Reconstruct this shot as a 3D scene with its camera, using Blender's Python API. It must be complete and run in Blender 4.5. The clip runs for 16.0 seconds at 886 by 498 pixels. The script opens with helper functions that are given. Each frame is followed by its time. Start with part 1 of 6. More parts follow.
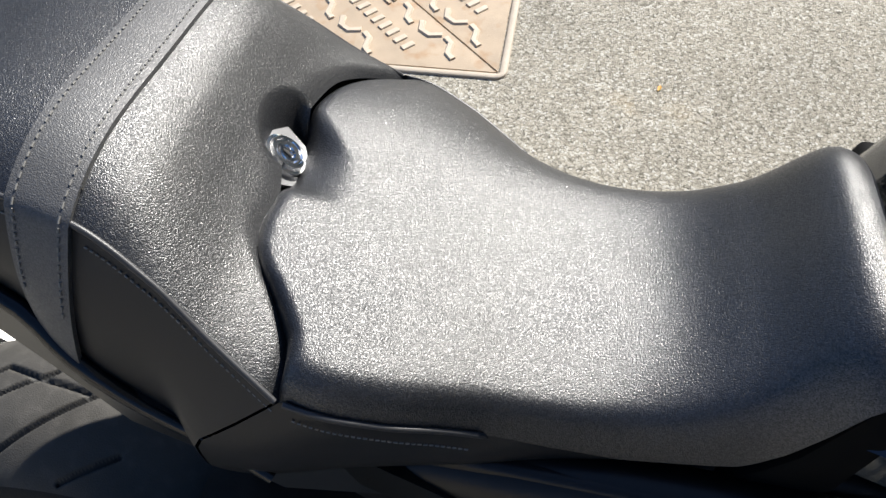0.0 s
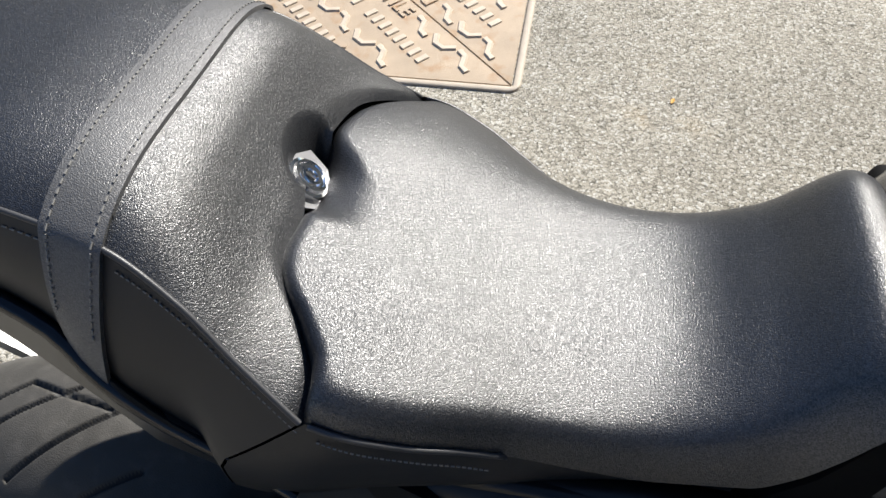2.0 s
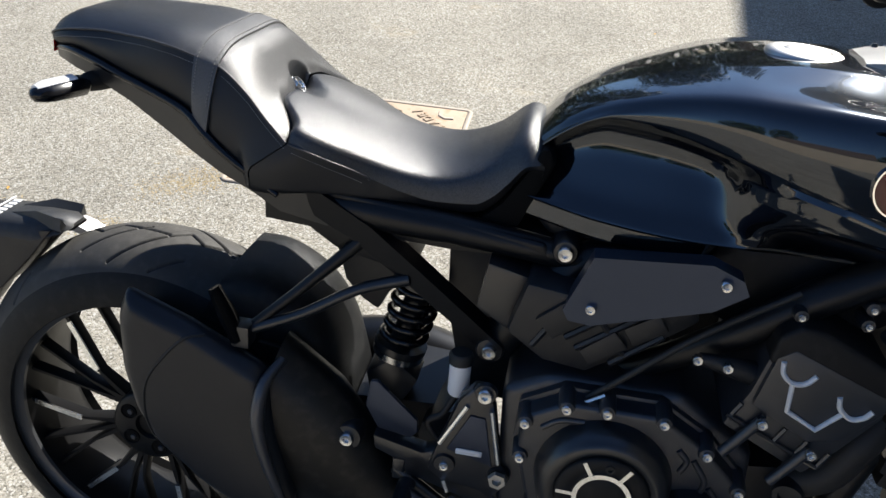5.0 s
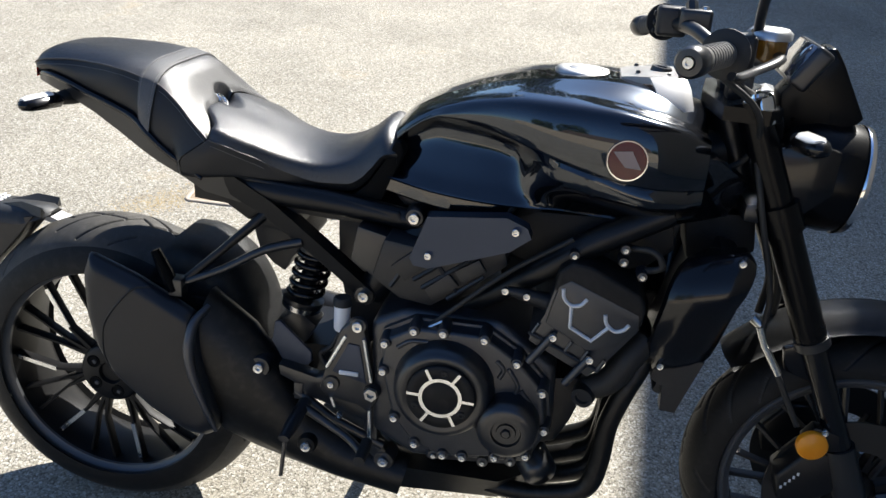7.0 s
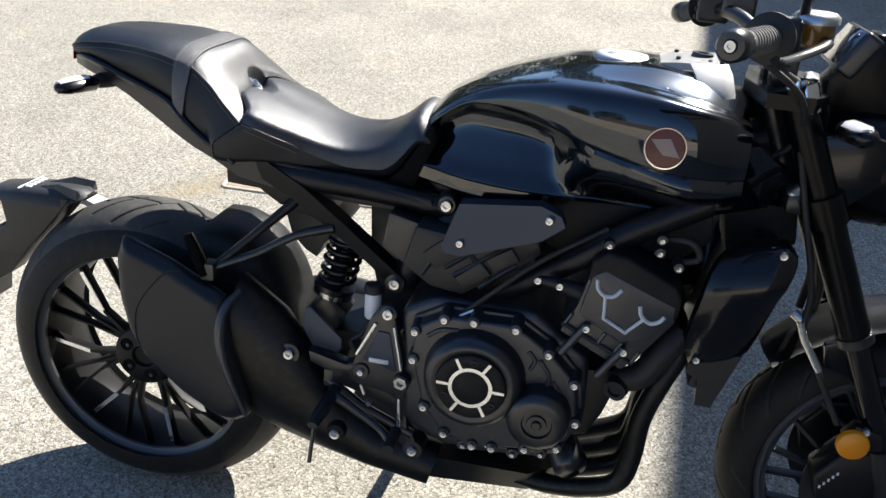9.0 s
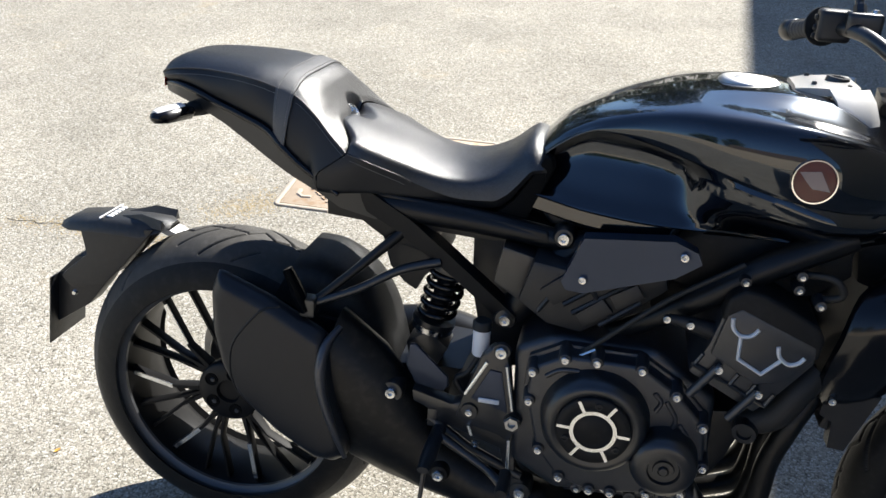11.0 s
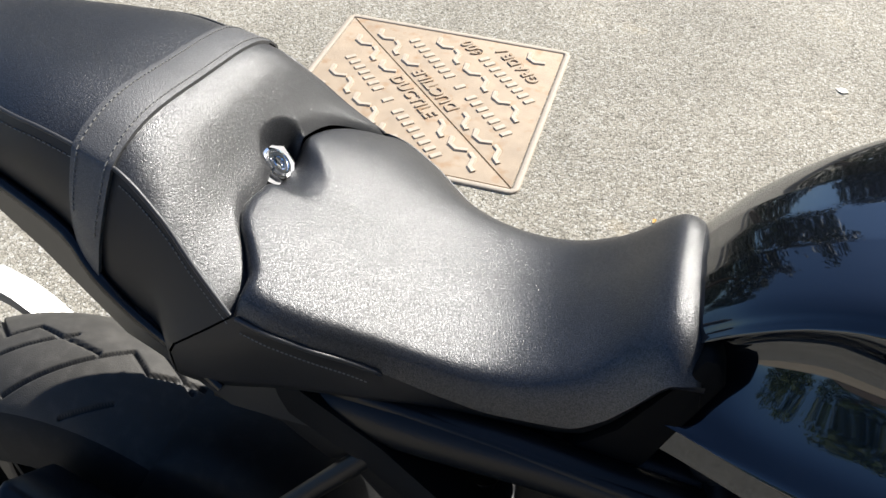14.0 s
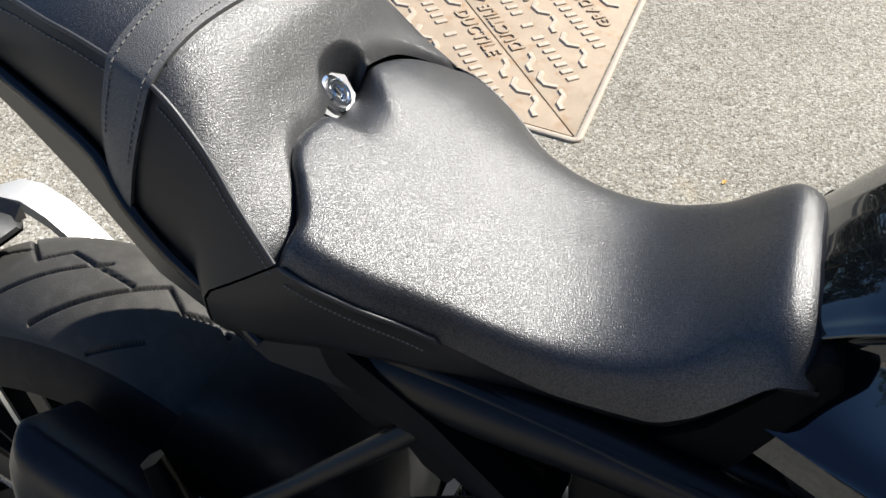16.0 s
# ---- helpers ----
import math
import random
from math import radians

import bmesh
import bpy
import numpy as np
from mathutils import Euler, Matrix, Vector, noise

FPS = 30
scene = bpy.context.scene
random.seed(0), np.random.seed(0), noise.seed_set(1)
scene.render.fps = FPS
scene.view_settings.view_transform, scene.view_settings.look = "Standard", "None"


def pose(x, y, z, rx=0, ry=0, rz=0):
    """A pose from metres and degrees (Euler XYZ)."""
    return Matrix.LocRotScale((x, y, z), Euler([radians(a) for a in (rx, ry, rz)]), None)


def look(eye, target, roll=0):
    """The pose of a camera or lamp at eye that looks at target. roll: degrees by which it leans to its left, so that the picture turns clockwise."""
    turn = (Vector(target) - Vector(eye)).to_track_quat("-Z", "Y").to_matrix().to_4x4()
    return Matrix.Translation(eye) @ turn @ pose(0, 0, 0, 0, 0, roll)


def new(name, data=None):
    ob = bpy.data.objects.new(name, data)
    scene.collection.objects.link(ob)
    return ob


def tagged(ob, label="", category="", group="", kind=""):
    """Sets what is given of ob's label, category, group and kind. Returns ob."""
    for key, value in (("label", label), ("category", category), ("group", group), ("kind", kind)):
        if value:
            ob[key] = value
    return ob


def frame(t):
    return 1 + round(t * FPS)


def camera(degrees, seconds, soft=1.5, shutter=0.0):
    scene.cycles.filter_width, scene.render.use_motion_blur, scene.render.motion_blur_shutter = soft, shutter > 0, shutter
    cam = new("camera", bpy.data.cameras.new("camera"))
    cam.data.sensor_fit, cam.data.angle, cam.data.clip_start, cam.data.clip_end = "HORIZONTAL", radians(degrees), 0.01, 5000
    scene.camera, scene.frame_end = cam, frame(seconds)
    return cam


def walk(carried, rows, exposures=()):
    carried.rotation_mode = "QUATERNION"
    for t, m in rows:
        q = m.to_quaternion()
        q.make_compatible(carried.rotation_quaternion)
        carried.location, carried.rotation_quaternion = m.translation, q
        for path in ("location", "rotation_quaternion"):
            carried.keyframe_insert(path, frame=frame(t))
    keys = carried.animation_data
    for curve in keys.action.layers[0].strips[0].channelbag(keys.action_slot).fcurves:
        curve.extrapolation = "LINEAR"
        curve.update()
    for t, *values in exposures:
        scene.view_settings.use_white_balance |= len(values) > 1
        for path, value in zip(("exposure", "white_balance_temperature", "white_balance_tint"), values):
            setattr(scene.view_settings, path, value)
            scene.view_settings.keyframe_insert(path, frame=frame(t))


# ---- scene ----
from mathutils.bvhtree import BVHTree

cam = camera(53.6, 16.0)
PATH = [
    (0.0, 0.3928, -0.1853, 1.2712, 37.79, 2.16, 9.28),
    (0.5, 0.3913, -0.1851, 1.2716, 37.82, 2.20, 9.20),
    (1.0, 0.3925, -0.1849, 1.2715, 37.82, 2.19, 9.27),
    (1.5, 0.3903, -0.1835, 1.2744, 37.91, 2.33, 9.48),
    (2.0, 0.3874, -0.1845, 1.2834, 38.33, 2.66, 9.8),
    (2.5, 0.374, -0.1837, 1.2945, 38.68, 2.73, 10.19),
    (3.0, 0.3328, -0.2179, 1.328, 41.54, 3.2, 13.44),
    (3.5, 0.3044, -0.3402, 1.3629, 45.96, 2.1, 14.92),
    (4.0, 0.3418, -0.5507, 1.4094, 48.66, 0.15, 10.9),
    (4.5, 0.4831, -0.7369, 1.4121, 50.71, -0.93, 10.02),
    (4.7, 0.5424, -0.8117, 1.4117, 52.67, -2.17, 10.96),
    (6.8, 0.849, -1.2876, 1.5291, 58.35, -2.43, 9.61),
    (7.0, 0.8696, -1.2826, 1.5339, 57.98, -2.3, 9.84),
    (7.5, 0.8782, -1.2907, 1.5304, 58.26, -2.15, 10.95),
    (8.0, 0.8756, -1.2834, 1.5194, 57.84, -1.73, 12.23),
    (8.2, 0.8798, -1.2778, 1.5166, 57.63, -1.71, 12.3),
    (10.3, 0.7986, -1.2539, 1.5187, 57.3, -1.79, 12.3),
    (10.5, 0.7627, -1.2434, 1.5181, 57.35, -1.74, 12.71),
    (11.0, 0.6816, -1.2173, 1.5189, 57.52, -1.19, 12.52),
    (11.5, 0.6038, -1.1342, 1.4907, 57.65, -0.99, 11.18),
    (12.0, 0.5001, -0.9263, 1.4555, 58.1, -0.4, 11.5),
    (12.5, 0.4973, -0.7273, 1.4211, 56.01, 0.6, 12.68),
    (13.0, 0.4593, -0.5309, 1.3789, 51.37, 0.21, 12.38),
    (13.5, 0.4718, -0.4093, 1.3611, 49.26, -0.81, 12.67),
    (14.0, 0.5106, -0.3491, 1.3355, 46.72, -1.49, 16.87),
    (14.5, 0.5161, -0.3282, 1.3228, 45.31, -1.37, 20.9),
    (15.0, 0.5274, -0.315, 1.306, 44.91, -1.7, 22.79),
    (15.5, 0.5171, -0.3177, 1.3081, 44.68, -1.96, 23.23),
    (16.0, 0.4729, -0.2923, 1.2838, 42.69, -2.42, 21.85),
]
EXPOSURE = [(0.0, 0.92), (2.5, 0.86), (3.5, 0.74), (4.5, 0.90), (7.0, 1.34), (8.2, 1.34), (10.3, 1.29), (11.0, 1.27), (13.0, 1.04), (14.5, 0.93), (16.0, 0.89)]
walk(cam, [(t, pose(x, y, z, rx, ry, rz)) for t, x, y, z, rx, ry, rz in PATH], EXPOSURE)

# ---------------------------------------------------------------- light
SUN_TO = Vector((0.50, 1.10, 1.0)).normalized()
sun_data = bpy.data.lights.new("sun", "SUN")
sun_data.energy, sun_data.angle, sun_data.color = 4.9, radians(0.53), (1.0, 0.962, 0.895)
sun = new("sun", sun_data)
sun.matrix_world = look((20 * SUN_TO), (0, 0, 0))
world = bpy.data.worlds.new("world")
scene.world = world
world.use_nodes = True
wn = world.node_tree.nodes
sky = wn.new("ShaderNodeTexSky")
sky.sky_type, sky.sun_disc = "NISHITA", False
sky.dust_density, sky.ozone_density, sky.air_density = 0.45, 7.0, 1.0
sky.sun_elevation = math.asin(SUN_TO.z)
sky.sun_rotation = math.atan2(SUN_TO.x, SUN_TO.y)
wn["Background"].inputs["Strength"].default_value = 0.073
world.node_tree.links.new(sky.outputs["Color"], wn["Background"].inputs["Color"])


# ---------------------------------------------------------------- materials
def material(name, col, rough=0.5, metal=0.0, var=0.15, scale=6.0, grain=0.0, gsize=0.0012, coat=0.0, spec=0.5, rvar=0.1, dust=0.0, coat_rough=0.03, coat_ior=1.5):
    """A surface with blotches, a fine relief of the given size in metres and, where it has lain out, a little dust."""
    m = bpy.data.materials.new(name)
    m.use_nodes = True
    nt = m.node_tree
    n, link = nt.nodes, nt.links.new
    b = n["Principled BSDF"]
    b.inputs["Metallic"].default_value = metal
    b.inputs["Specular IOR Level"].default_value = spec
    b.inputs["Coat Weight"].default_value = coat
    b.inputs["Coat Roughness"].default_value = coat_rough
    b.inputs["Coat IOR"].default_value = coat_ior
    co = n.new("ShaderNodeTexCoord")
    big = n.new("ShaderNodeTexNoise")
    big.inputs["Scale"].default_value, big.inputs["Detail"].default_value = scale, 6
    link(co.outputs["Object"], big.inputs["Vector"])
    ramp = n.new("ShaderNodeMix")
    ramp.data_type = "RGBA"
    lo, hi = [max(0, c * (1 - var)) for c in col], [min(1, c * (1 + var)) for c in col]
    ramp.inputs["A"].default_value, ramp.inputs["B"].default_value = (*lo, 1), (*hi, 1)
    link(big.outputs["Fac"], ramp.inputs["Factor"])
    out = ramp.outputs["Result"]
    fine = n.new("ShaderNodeTexNoise")
    fine.inputs["Scale"].default_value, fine.inputs["Detail"].default_value = 1 / gsize, 2
    link(co.outputs["Object"], fine.inputs["Vector"])
    if dust:
        specks = n.new("ShaderNodeTexNoise")
        specks.inputs["Scale"].default_value, specks.inputs["Detail"].default_value = 60, 8
        link(co.outputs["Object"], specks.inputs["Vector"])
        cut = n.new("ShaderNodeMapRange")
        cut.inputs["From Min"].default_value, cut.inputs["From Max"].default_value, cut.inputs["To Max"].default_value = 0.5, 0.75, dust
        link(specks.outputs["Fac"], cut.inputs["Value"])
        d = n.new("ShaderNodeMix")
        d.data_type = "RGBA"
        d.inputs["B"].default_value = (0.31, 0.29, 0.26, 1)
        link(cut.outputs["Result"], d.inputs["Factor"])
        link(out, d.inputs["A"])
        out = d.outputs["Result"]
    link(out, b.inputs["Base Color"])
    rr = n.new("ShaderNodeMapRange")
    rr.inputs["To Min"].default_value, rr.inputs["To Max"].default_value = max(0.01, rough - rvar * rough), min(1, rough + rvar * rough)
    link(big.outputs["Fac"], rr.inputs["Value"])
    link(rr.outputs["Result"], b.inputs["Roughness"])
    if grain:
        bump = n.new("ShaderNodeBump")
        bump.inputs["Strength"].default_value, bump.inputs["Distance"].default_value = min(1, grain), gsize * max(1, grain)
        link(fine.outputs["Fac"], bump.inputs["Height"])
        link(bump.outputs["Normal"], b.inputs["Normal"])
    return m


def grained(name, col, rough, cell=0.0013, relief=0.00022, spec=1.0):
    """Embossed vinyl: small raised cells, each with a gloss of its own, and faint dusty smears."""
    m = bpy.data.materials.new(name)
    m.use_nodes = True
    n, link = m.node_tree.nodes, m.node_tree.links.new
    b = n["Principled BSDF"]
    co = n.new("ShaderNodeTexCoord")

    def tex(kind, scale, detail=None):
        t = n.new(kind)
        t.inputs["Scale"].default_value = scale
        if detail:
            t.inputs["Detail"].default_value = detail
        link(co.outputs["Object"], t.inputs["Vector"])
        return t

    cells = tex("ShaderNodeTexVoronoi", 1 / cell)
    fold = tex("ShaderNodeTexNoise", 0.55 / cell, 3)
    smear = tex("ShaderNodeTexNoise", 11, 7)
    film = n.new("ShaderNodeMix")
    film.data_type = "RGBA"
    film.inputs["A"].default_value, film.inputs["B"].default_value = (*[c * 0.7 for c in col], 1), (*[c * 1.7 for c in col], 1)
    link(smear.outputs["Fac"], film.inputs["Factor"])
    link(film.outputs["Result"], b.inputs["Base Color"])
    sep = n.new("ShaderNodeSeparateColor")
    link(cells.outputs["Color"], sep.inputs["Color"])
    own = n.new("ShaderNodeMapRange")
    own.inputs["To Min"].default_value, own.inputs["To Max"].default_value = rough * 0.72, rough * 1.22
    link(sep.outputs["Red"], own.inputs["Value"])
    link(own.outputs["Result"], b.inputs["Roughness"])
    shine = n.new("ShaderNodeMapRange")
    shine.inputs["To Min"].default_value, shine.inputs["To Max"].default_value = spec * 0.6, spec * 1.3
    link(sep.outputs["Green"], shine.inputs["Value"])
    link(shine.outputs["Result"], b.inputs["Specular IOR Level"])
    mixh = n.new("ShaderNodeMath")
    mixh.operation = "MULTIPLY_ADD"
    mixh.inputs[1].default_value = -0.9
    link(cells.outputs["Distance"], mixh.inputs[0])
    link(fold.outputs["Fac"], mixh.inputs[2])
    bump = n.new("ShaderNodeBump")
    bump.inputs["Strength"].default_value, bump.inputs["Distance"].default_value = 1.0, relief
    link(mixh.outputs[0], bump.inputs["Height"])
    link(bump.outputs["Normal"], b.inputs["Normal"])
    return m


M = {}
M["vinyl"] = grained("grained_vinyl", (0.011, 0.0115, 0.013), 0.385, 0.00072, 0.00022, 1.0)
M["vinyl_strap"] = grained("strap_vinyl", (0.065, 0.065, 0.066), 0.48, 0.0008, 0.00022, 0.7)
M["tail"] = material("satin_tail_plastic", (0.014, 0.014, 0.015), 0.30, var=0.2, grain=0.1, gsize=0.0008, spec=0.7)
M["vinyl_smooth"] = material("smooth_vinyl", (0.0125, 0.013, 0.0148), 0.46, var=0.15, grain=0.25, gsize=0.0007, spec=0.45)
M["lock_plate"] = material("lock_plate_steel", (0.34, 0.34, 0.35), 0.42, metal=0.9, var=0.1, grain=0.1, gsize=0.0005)
M["clear"] = material("clear_lens", (0.78, 0.78, 0.77), 0.18, var=0.05, coat=1.0)
M["disc"] = material("dark_disc_steel", (0.07, 0.07, 0.07), 0.4, metal=1.0, var=0.1, grain=0.1, gsize=0.0005)
M["lip"] = material("silencer_lip", (0.085, 0.087, 0.095), 0.34, metal=0.6, var=0.1)
M["inlay"] = material("machined_inlay", (0.93, 0.93, 0.92), 0.24, metal=1.0, var=0.03, grain=0.05, gsize=0.0005)
M["lid"] = material("grey_lid", (0.62, 0.62, 0.63), 0.34, metal=0.8, var=0.1)
M["muffler"] = material("silencer_paint", (0.011, 0.0122, 0.0155), 0.36, var=0.2, grain=0.06, gsize=0.0008, dust=0.008, spec=0.4)
M["thread"] = material("thread", (0.20, 0.195, 0.185), 0.7, grain=0.3, gsize=0.0004)
M["piping"] = material("piping", (0.045, 0.045, 0.047), 0.40, grain=0.2, gsize=0.0005)
M["paint"] = material("gloss_paint", (0.003, 0.003, 0.004), 0.20, var=0.1, coat=1.0, rvar=0.2, spec=0.2, coat_ior=1.7)
# base sheen tinted blue to stand in for bright sky on the tank
M["paint"].node_tree.nodes["Principled BSDF"].inputs["Specular Tint"].default_value = (0.30, 0.58, 1.0, 1)
M["gloss"] = material("gloss_plastic", (0.004, 0.004, 0.0055), 0.22, var=0.2, spec=0.3, coat=0.35, coat_ior=1.5, coat_rough=0.08)
# blue lean of satin, plastic and casting: sky reflection put into the colours
M["satin"] = material("satin_black", (0.009, 0.0097, 0.012), 0.31, var=0.25, grain=0.10, gsize=0.0008, dust=0.015, spec=0.8)
M["matte"] = material("matte_black", (0.007, 0.007, 0.0075), 0.55, var=0.25, grain=0.25, gsize=0.0009, dust=0.025, spec=0.3)
M["frame"] = material("frame_paint", (0.005, 0.0053, 0.0065), 0.38, var=0.2, grain=0.1, gsize=0.0008, dust=0.008, spec=0.38)
M["fork"] = material("black_fork_coating", (0.003, 0.003, 0.0036), 0.27, var=0.15, grain=0.05, gsize=0.0008, spec=0.2)
# near-black: the shade in gaps and holes put into the colour
M["void"] = material("gap_shade_black", (0.003, 0.003, 0.003), 0.8, spec=0.15)
M["plastic"] = material("black_plastic", (0.0105, 0.011, 0.013), 0.42, var=0.25, grain=0.25, gsize=0.0012, dust=0.02, spec=0.55)
M["case"] = material("engine_casting", (0.0185, 0.020, 0.0245), 0.33, var=0.3, grain=0.30, gsize=0.0014, dust=0.03, spec=0.9)
# blue in this metal: the sky's reflection put into the base colour
M["cover"] = material("metallic_cover", (0.042, 0.052, 0.078), 0.33, metal=0.6, var=0.1, grain=0.1, gsize=0.0006)
M["alloy"] = material("machined_alloy", (0.72, 0.71, 0.69), 0.28, metal=1.0, var=0.08, grain=0.08, gsize=0.0005)
M["brushed"] = material("brushed_alloy", (0.55, 0.54, 0.52), 0.42, metal=1.0, var=0.08, grain=0.15, gsize=0.0005)
M["steel"] = material("zinc_steel", (0.74, 0.74, 0.73), 0.24, metal=1.0, var=0.2, grain=0.1, gsize=0.0006)
M["chrome"] = material("chrome", (0.85, 0.85, 0.86), 0.07, metal=1.0, var=0.04)
M["tyre"] = material("tyre_rubber", (0.013, 0.0129, 0.0125), 0.52, var=0.3, scale=14, grain=0.3, gsize=0.0012, dust=0.03, spec=0.2)
M["tread"] = material("dusty_tread", (0.058, 0.055, 0.050), 0.6, var=0.35, scale=30, grain=0.4, gsize=0.0012, dust=0.08, spec=0.3)
M["guard"] = material("greyed_mudguard_plastic", (0.013, 0.0132, 0.0138), 0.40, var=0.25, grain=0.3, gsize=0.001, dust=0.03, spec=0.6)
M["faded"] = material("faded_plastic", (0.028, 0.029, 0.030), 0.42, var=0.2, grain=0.3, gsize=0.001, dust=0.06)
M["rim"] = material("rim_paint", (0.006, 0.006, 0.0065), 0.42, var=0.15, grain=0.05, spec=0.3)
M["rim_edge"] = material("rim_edge_paint", (0.085, 0.087, 0.092), 0.34, metal=0.3, var=0.1)
# grip tone raised: the sun on it put into the base colour
M["grip"] = material("sunlit_grip_rubber", (0.100, 0.097, 0.092), 0.65, var=0.2, grain=0.3, gsize=0.001, spec=0.3)
M["rubber"] = material("rubber", (0.014, 0.014, 0.014), 0.6, grain=0.2, gsize=0.001)
M["white_plastic"] = material("white_reservoir", (0.84, 0.85, 0.87), 0.4, var=0.05)
M["decal"] = material("white_decal", (0.75, 0.75, 0.75), 0.4, var=0.05)
M["amber"] = material("amber_reflector", (0.85, 0.30, 0.01), 0.3, var=0.15, coat=0.15)
M["red"] = material("red_lens", (0.55, 0.02, 0.015), 0.15, coat=0.5)
M["fluid"] = material("amber_fluid", (0.22, 0.10, 0.012), 0.12, coat=0.6)
M["emblem"] = material("emblem_red", (0.10, 0.006, 0.005), 0.25, coat=0.2)
M["emblem_pale"] = material("emblem_pale", (0.30, 0.22, 0.20), 0.3, coat=0.3)
M["screen"] = material("display_glass", (0.012, 0.014, 0.03), 0.06, coat=1.0)
M["lens"] = material("headlamp_glass", (0.30, 0.32, 0.34), 0.06, metal=0.5, coat=1.0)
M["silver"] = material("silver_paint", (0.62, 0.61, 0.59), 0.40, metal=0.25, var=0.06, grain=0.1, gsize=0.0005)
M["pipe"] = material("black_exhaust", (0.010, 0.0098, 0.0095), 0.40, metal=0.4, var=0.3, grain=0.1, dust=0.05)


# ---------------------------------------------------------------- mesh helpers
def mesh_of(name, bm, mat, smooth=35):
    me = bpy.data.meshes.new(name)
    bmesh.ops.recalc_face_normals(bm, faces=bm.faces)
    bm.to_mesh(me)
    bm.free()
    for p in me.polygons:
        p.use_smooth = smooth > 0
    if 0 < smooth < 180:
        me.set_sharp_from_angle(angle=radians(smooth))
    if mat:
        me.materials.append(mat)
    return me


def part(name, bm, mat, parent=None, label="", smooth=52):
    ob = new(name, mesh_of(name, bm, M[mat] if isinstance(mat, str) else mat, smooth))
    ob.parent = parent
    if label:
        ob["label"] = label
    return ob


def shared(name, me, parent, m, label=""):
    ob = new(name, me)
    ob.parent = parent
    ob.matrix_basis = m
    if label:
        ob["label"] = label
    return ob


def sm(x, xs, ys):
    """Smooth monotone curve through a few stations."""
    xs, ys = np.asarray(xs, float), np.asarray(ys, float)
    h, d = np.diff(xs), np.diff(ys) / np.diff(xs)
    m = np.zeros_like(xs)
    m[0], m[-1] = d[0], d[-1]
    for i in range(1, len(xs) - 1):
        if d[i - 1] * d[i] > 0:
            w1, w2 = 2 * h[i] + h[i - 1], h[i] + 2 * h[i - 1]
            m[i] = (w1 + w2) / (w1 / d[i - 1] + w2 / d[i])
    x = np.clip(np.asarray(x, float), xs[0], xs[-1])
    i = np.clip(np.searchsorted(xs, x) - 1, 0, len(xs) - 2)
    t = (x - xs[i]) / h[i]
    out = ((1 + 2 * t) * (1 - t) ** 2) * ys[i] + t * (1 - t) ** 2 * h[i] * m[i] + t * t * (3 - 2 * t) * ys[i + 1] + t * t * (t - 1) * h[i] * m[i + 1]
    return float(out) if np.ndim(out) == 0 else out


def loft(rings, cyclic=True, caps=True):
    bm = bmesh.new()
    vs = [[bm.verts.new(p) for p in ring] for ring in rings]
    n = len(rings[0])
    for a, b in zip(vs[:-1], vs[1:]):
        for i in range(n if cyclic else n - 1):
            j = (i + 1) % n
            bm.faces.new((a[i], a[j], b[j], b[i]))
    if caps and cyclic:
        bm.faces.new(vs[0])
        bm.faces.new(vs[-1])
    return bm


def bevelled(bm, w, seg=2, angle=25):
    if w > 0:
        es = [e for e in bm.edges if len(e.link_faces) == 2 and e.calc_face_angle(0) > radians(angle)]
        bmesh.ops.bevel(bm, geom=es, offset=w, segments=seg, affect="EDGES", profile=0.6)
    return bm


def prism(poly, y0, y1, bev=0.004, seg=2, inset=0.0):
    """A plate with the given side outline (x, z), from y0 to y1; inset draws the y0 side in, as a draft."""
    c = np.mean(poly, axis=0)
    bm = loft([[(c[0] + (x - c[0]) * (1 - inset), y0, c[1] + (z - c[1]) * (1 - inset)) for x, z in poly], [(x, y1, z) for x, z in poly]])
    bmesh.ops.recalc_face_normals(bm, faces=bm.faces)
    return bevelled(bm, bev, seg)


def catmull(pts, sub=6):
    p = [Vector(q) for q in pts]
    p = [2 * p[0] - p[1], *p, 2 * p[-1] - p[-2]]
    out = []
    for i in range(1, len(p) - 2):
        a, b, c, d = p[i - 1 : i + 3]
        for k in range(sub):
            t = k / sub
            out.append(0.5 * (2 * b + (c - a) * t + (2 * a - 5 * b + 4 * c - d) * t * t + (3 * b - a - 3 * c + d) * t**3))
    out.append(p[-2])
    return out


def tube(pts, r, n=10, sub=6, flat=1.0, up=(0, 0, 1)):
    """A rod bent through the points; r may be a list, one for each point; flat squeezes it along up."""
    path = catmull(pts, sub) if sub > 1 and len(pts) > 2 else [Vector(q) for q in pts]
    rs = [float(q) for q in np.interp(np.linspace(0, 1, len(path)), np.linspace(0, 1, len(pts)), r if np.ndim(r) else [r] * len(pts))]
    side, rings = None, []
    for i, q in enumerate(path):
        d = (path[min(i + 1, len(path) - 1)] - path[max(i - 1, 0)]).normalized()
        if side is None:
            side = d.cross(Vector(up))
            side = side if side.length > 0.05 else d.cross(Vector((1, 0, 0)))
        side = (side - d * side.dot(d)).normalized()
        top = side.cross(d)
        rings.append([q + rs[i] * (math.cos(a) * side + flat * math.sin(a) * top) for a in np.linspace(0, 2 * math.pi, n, endpoint=False)])
    return loft(rings)


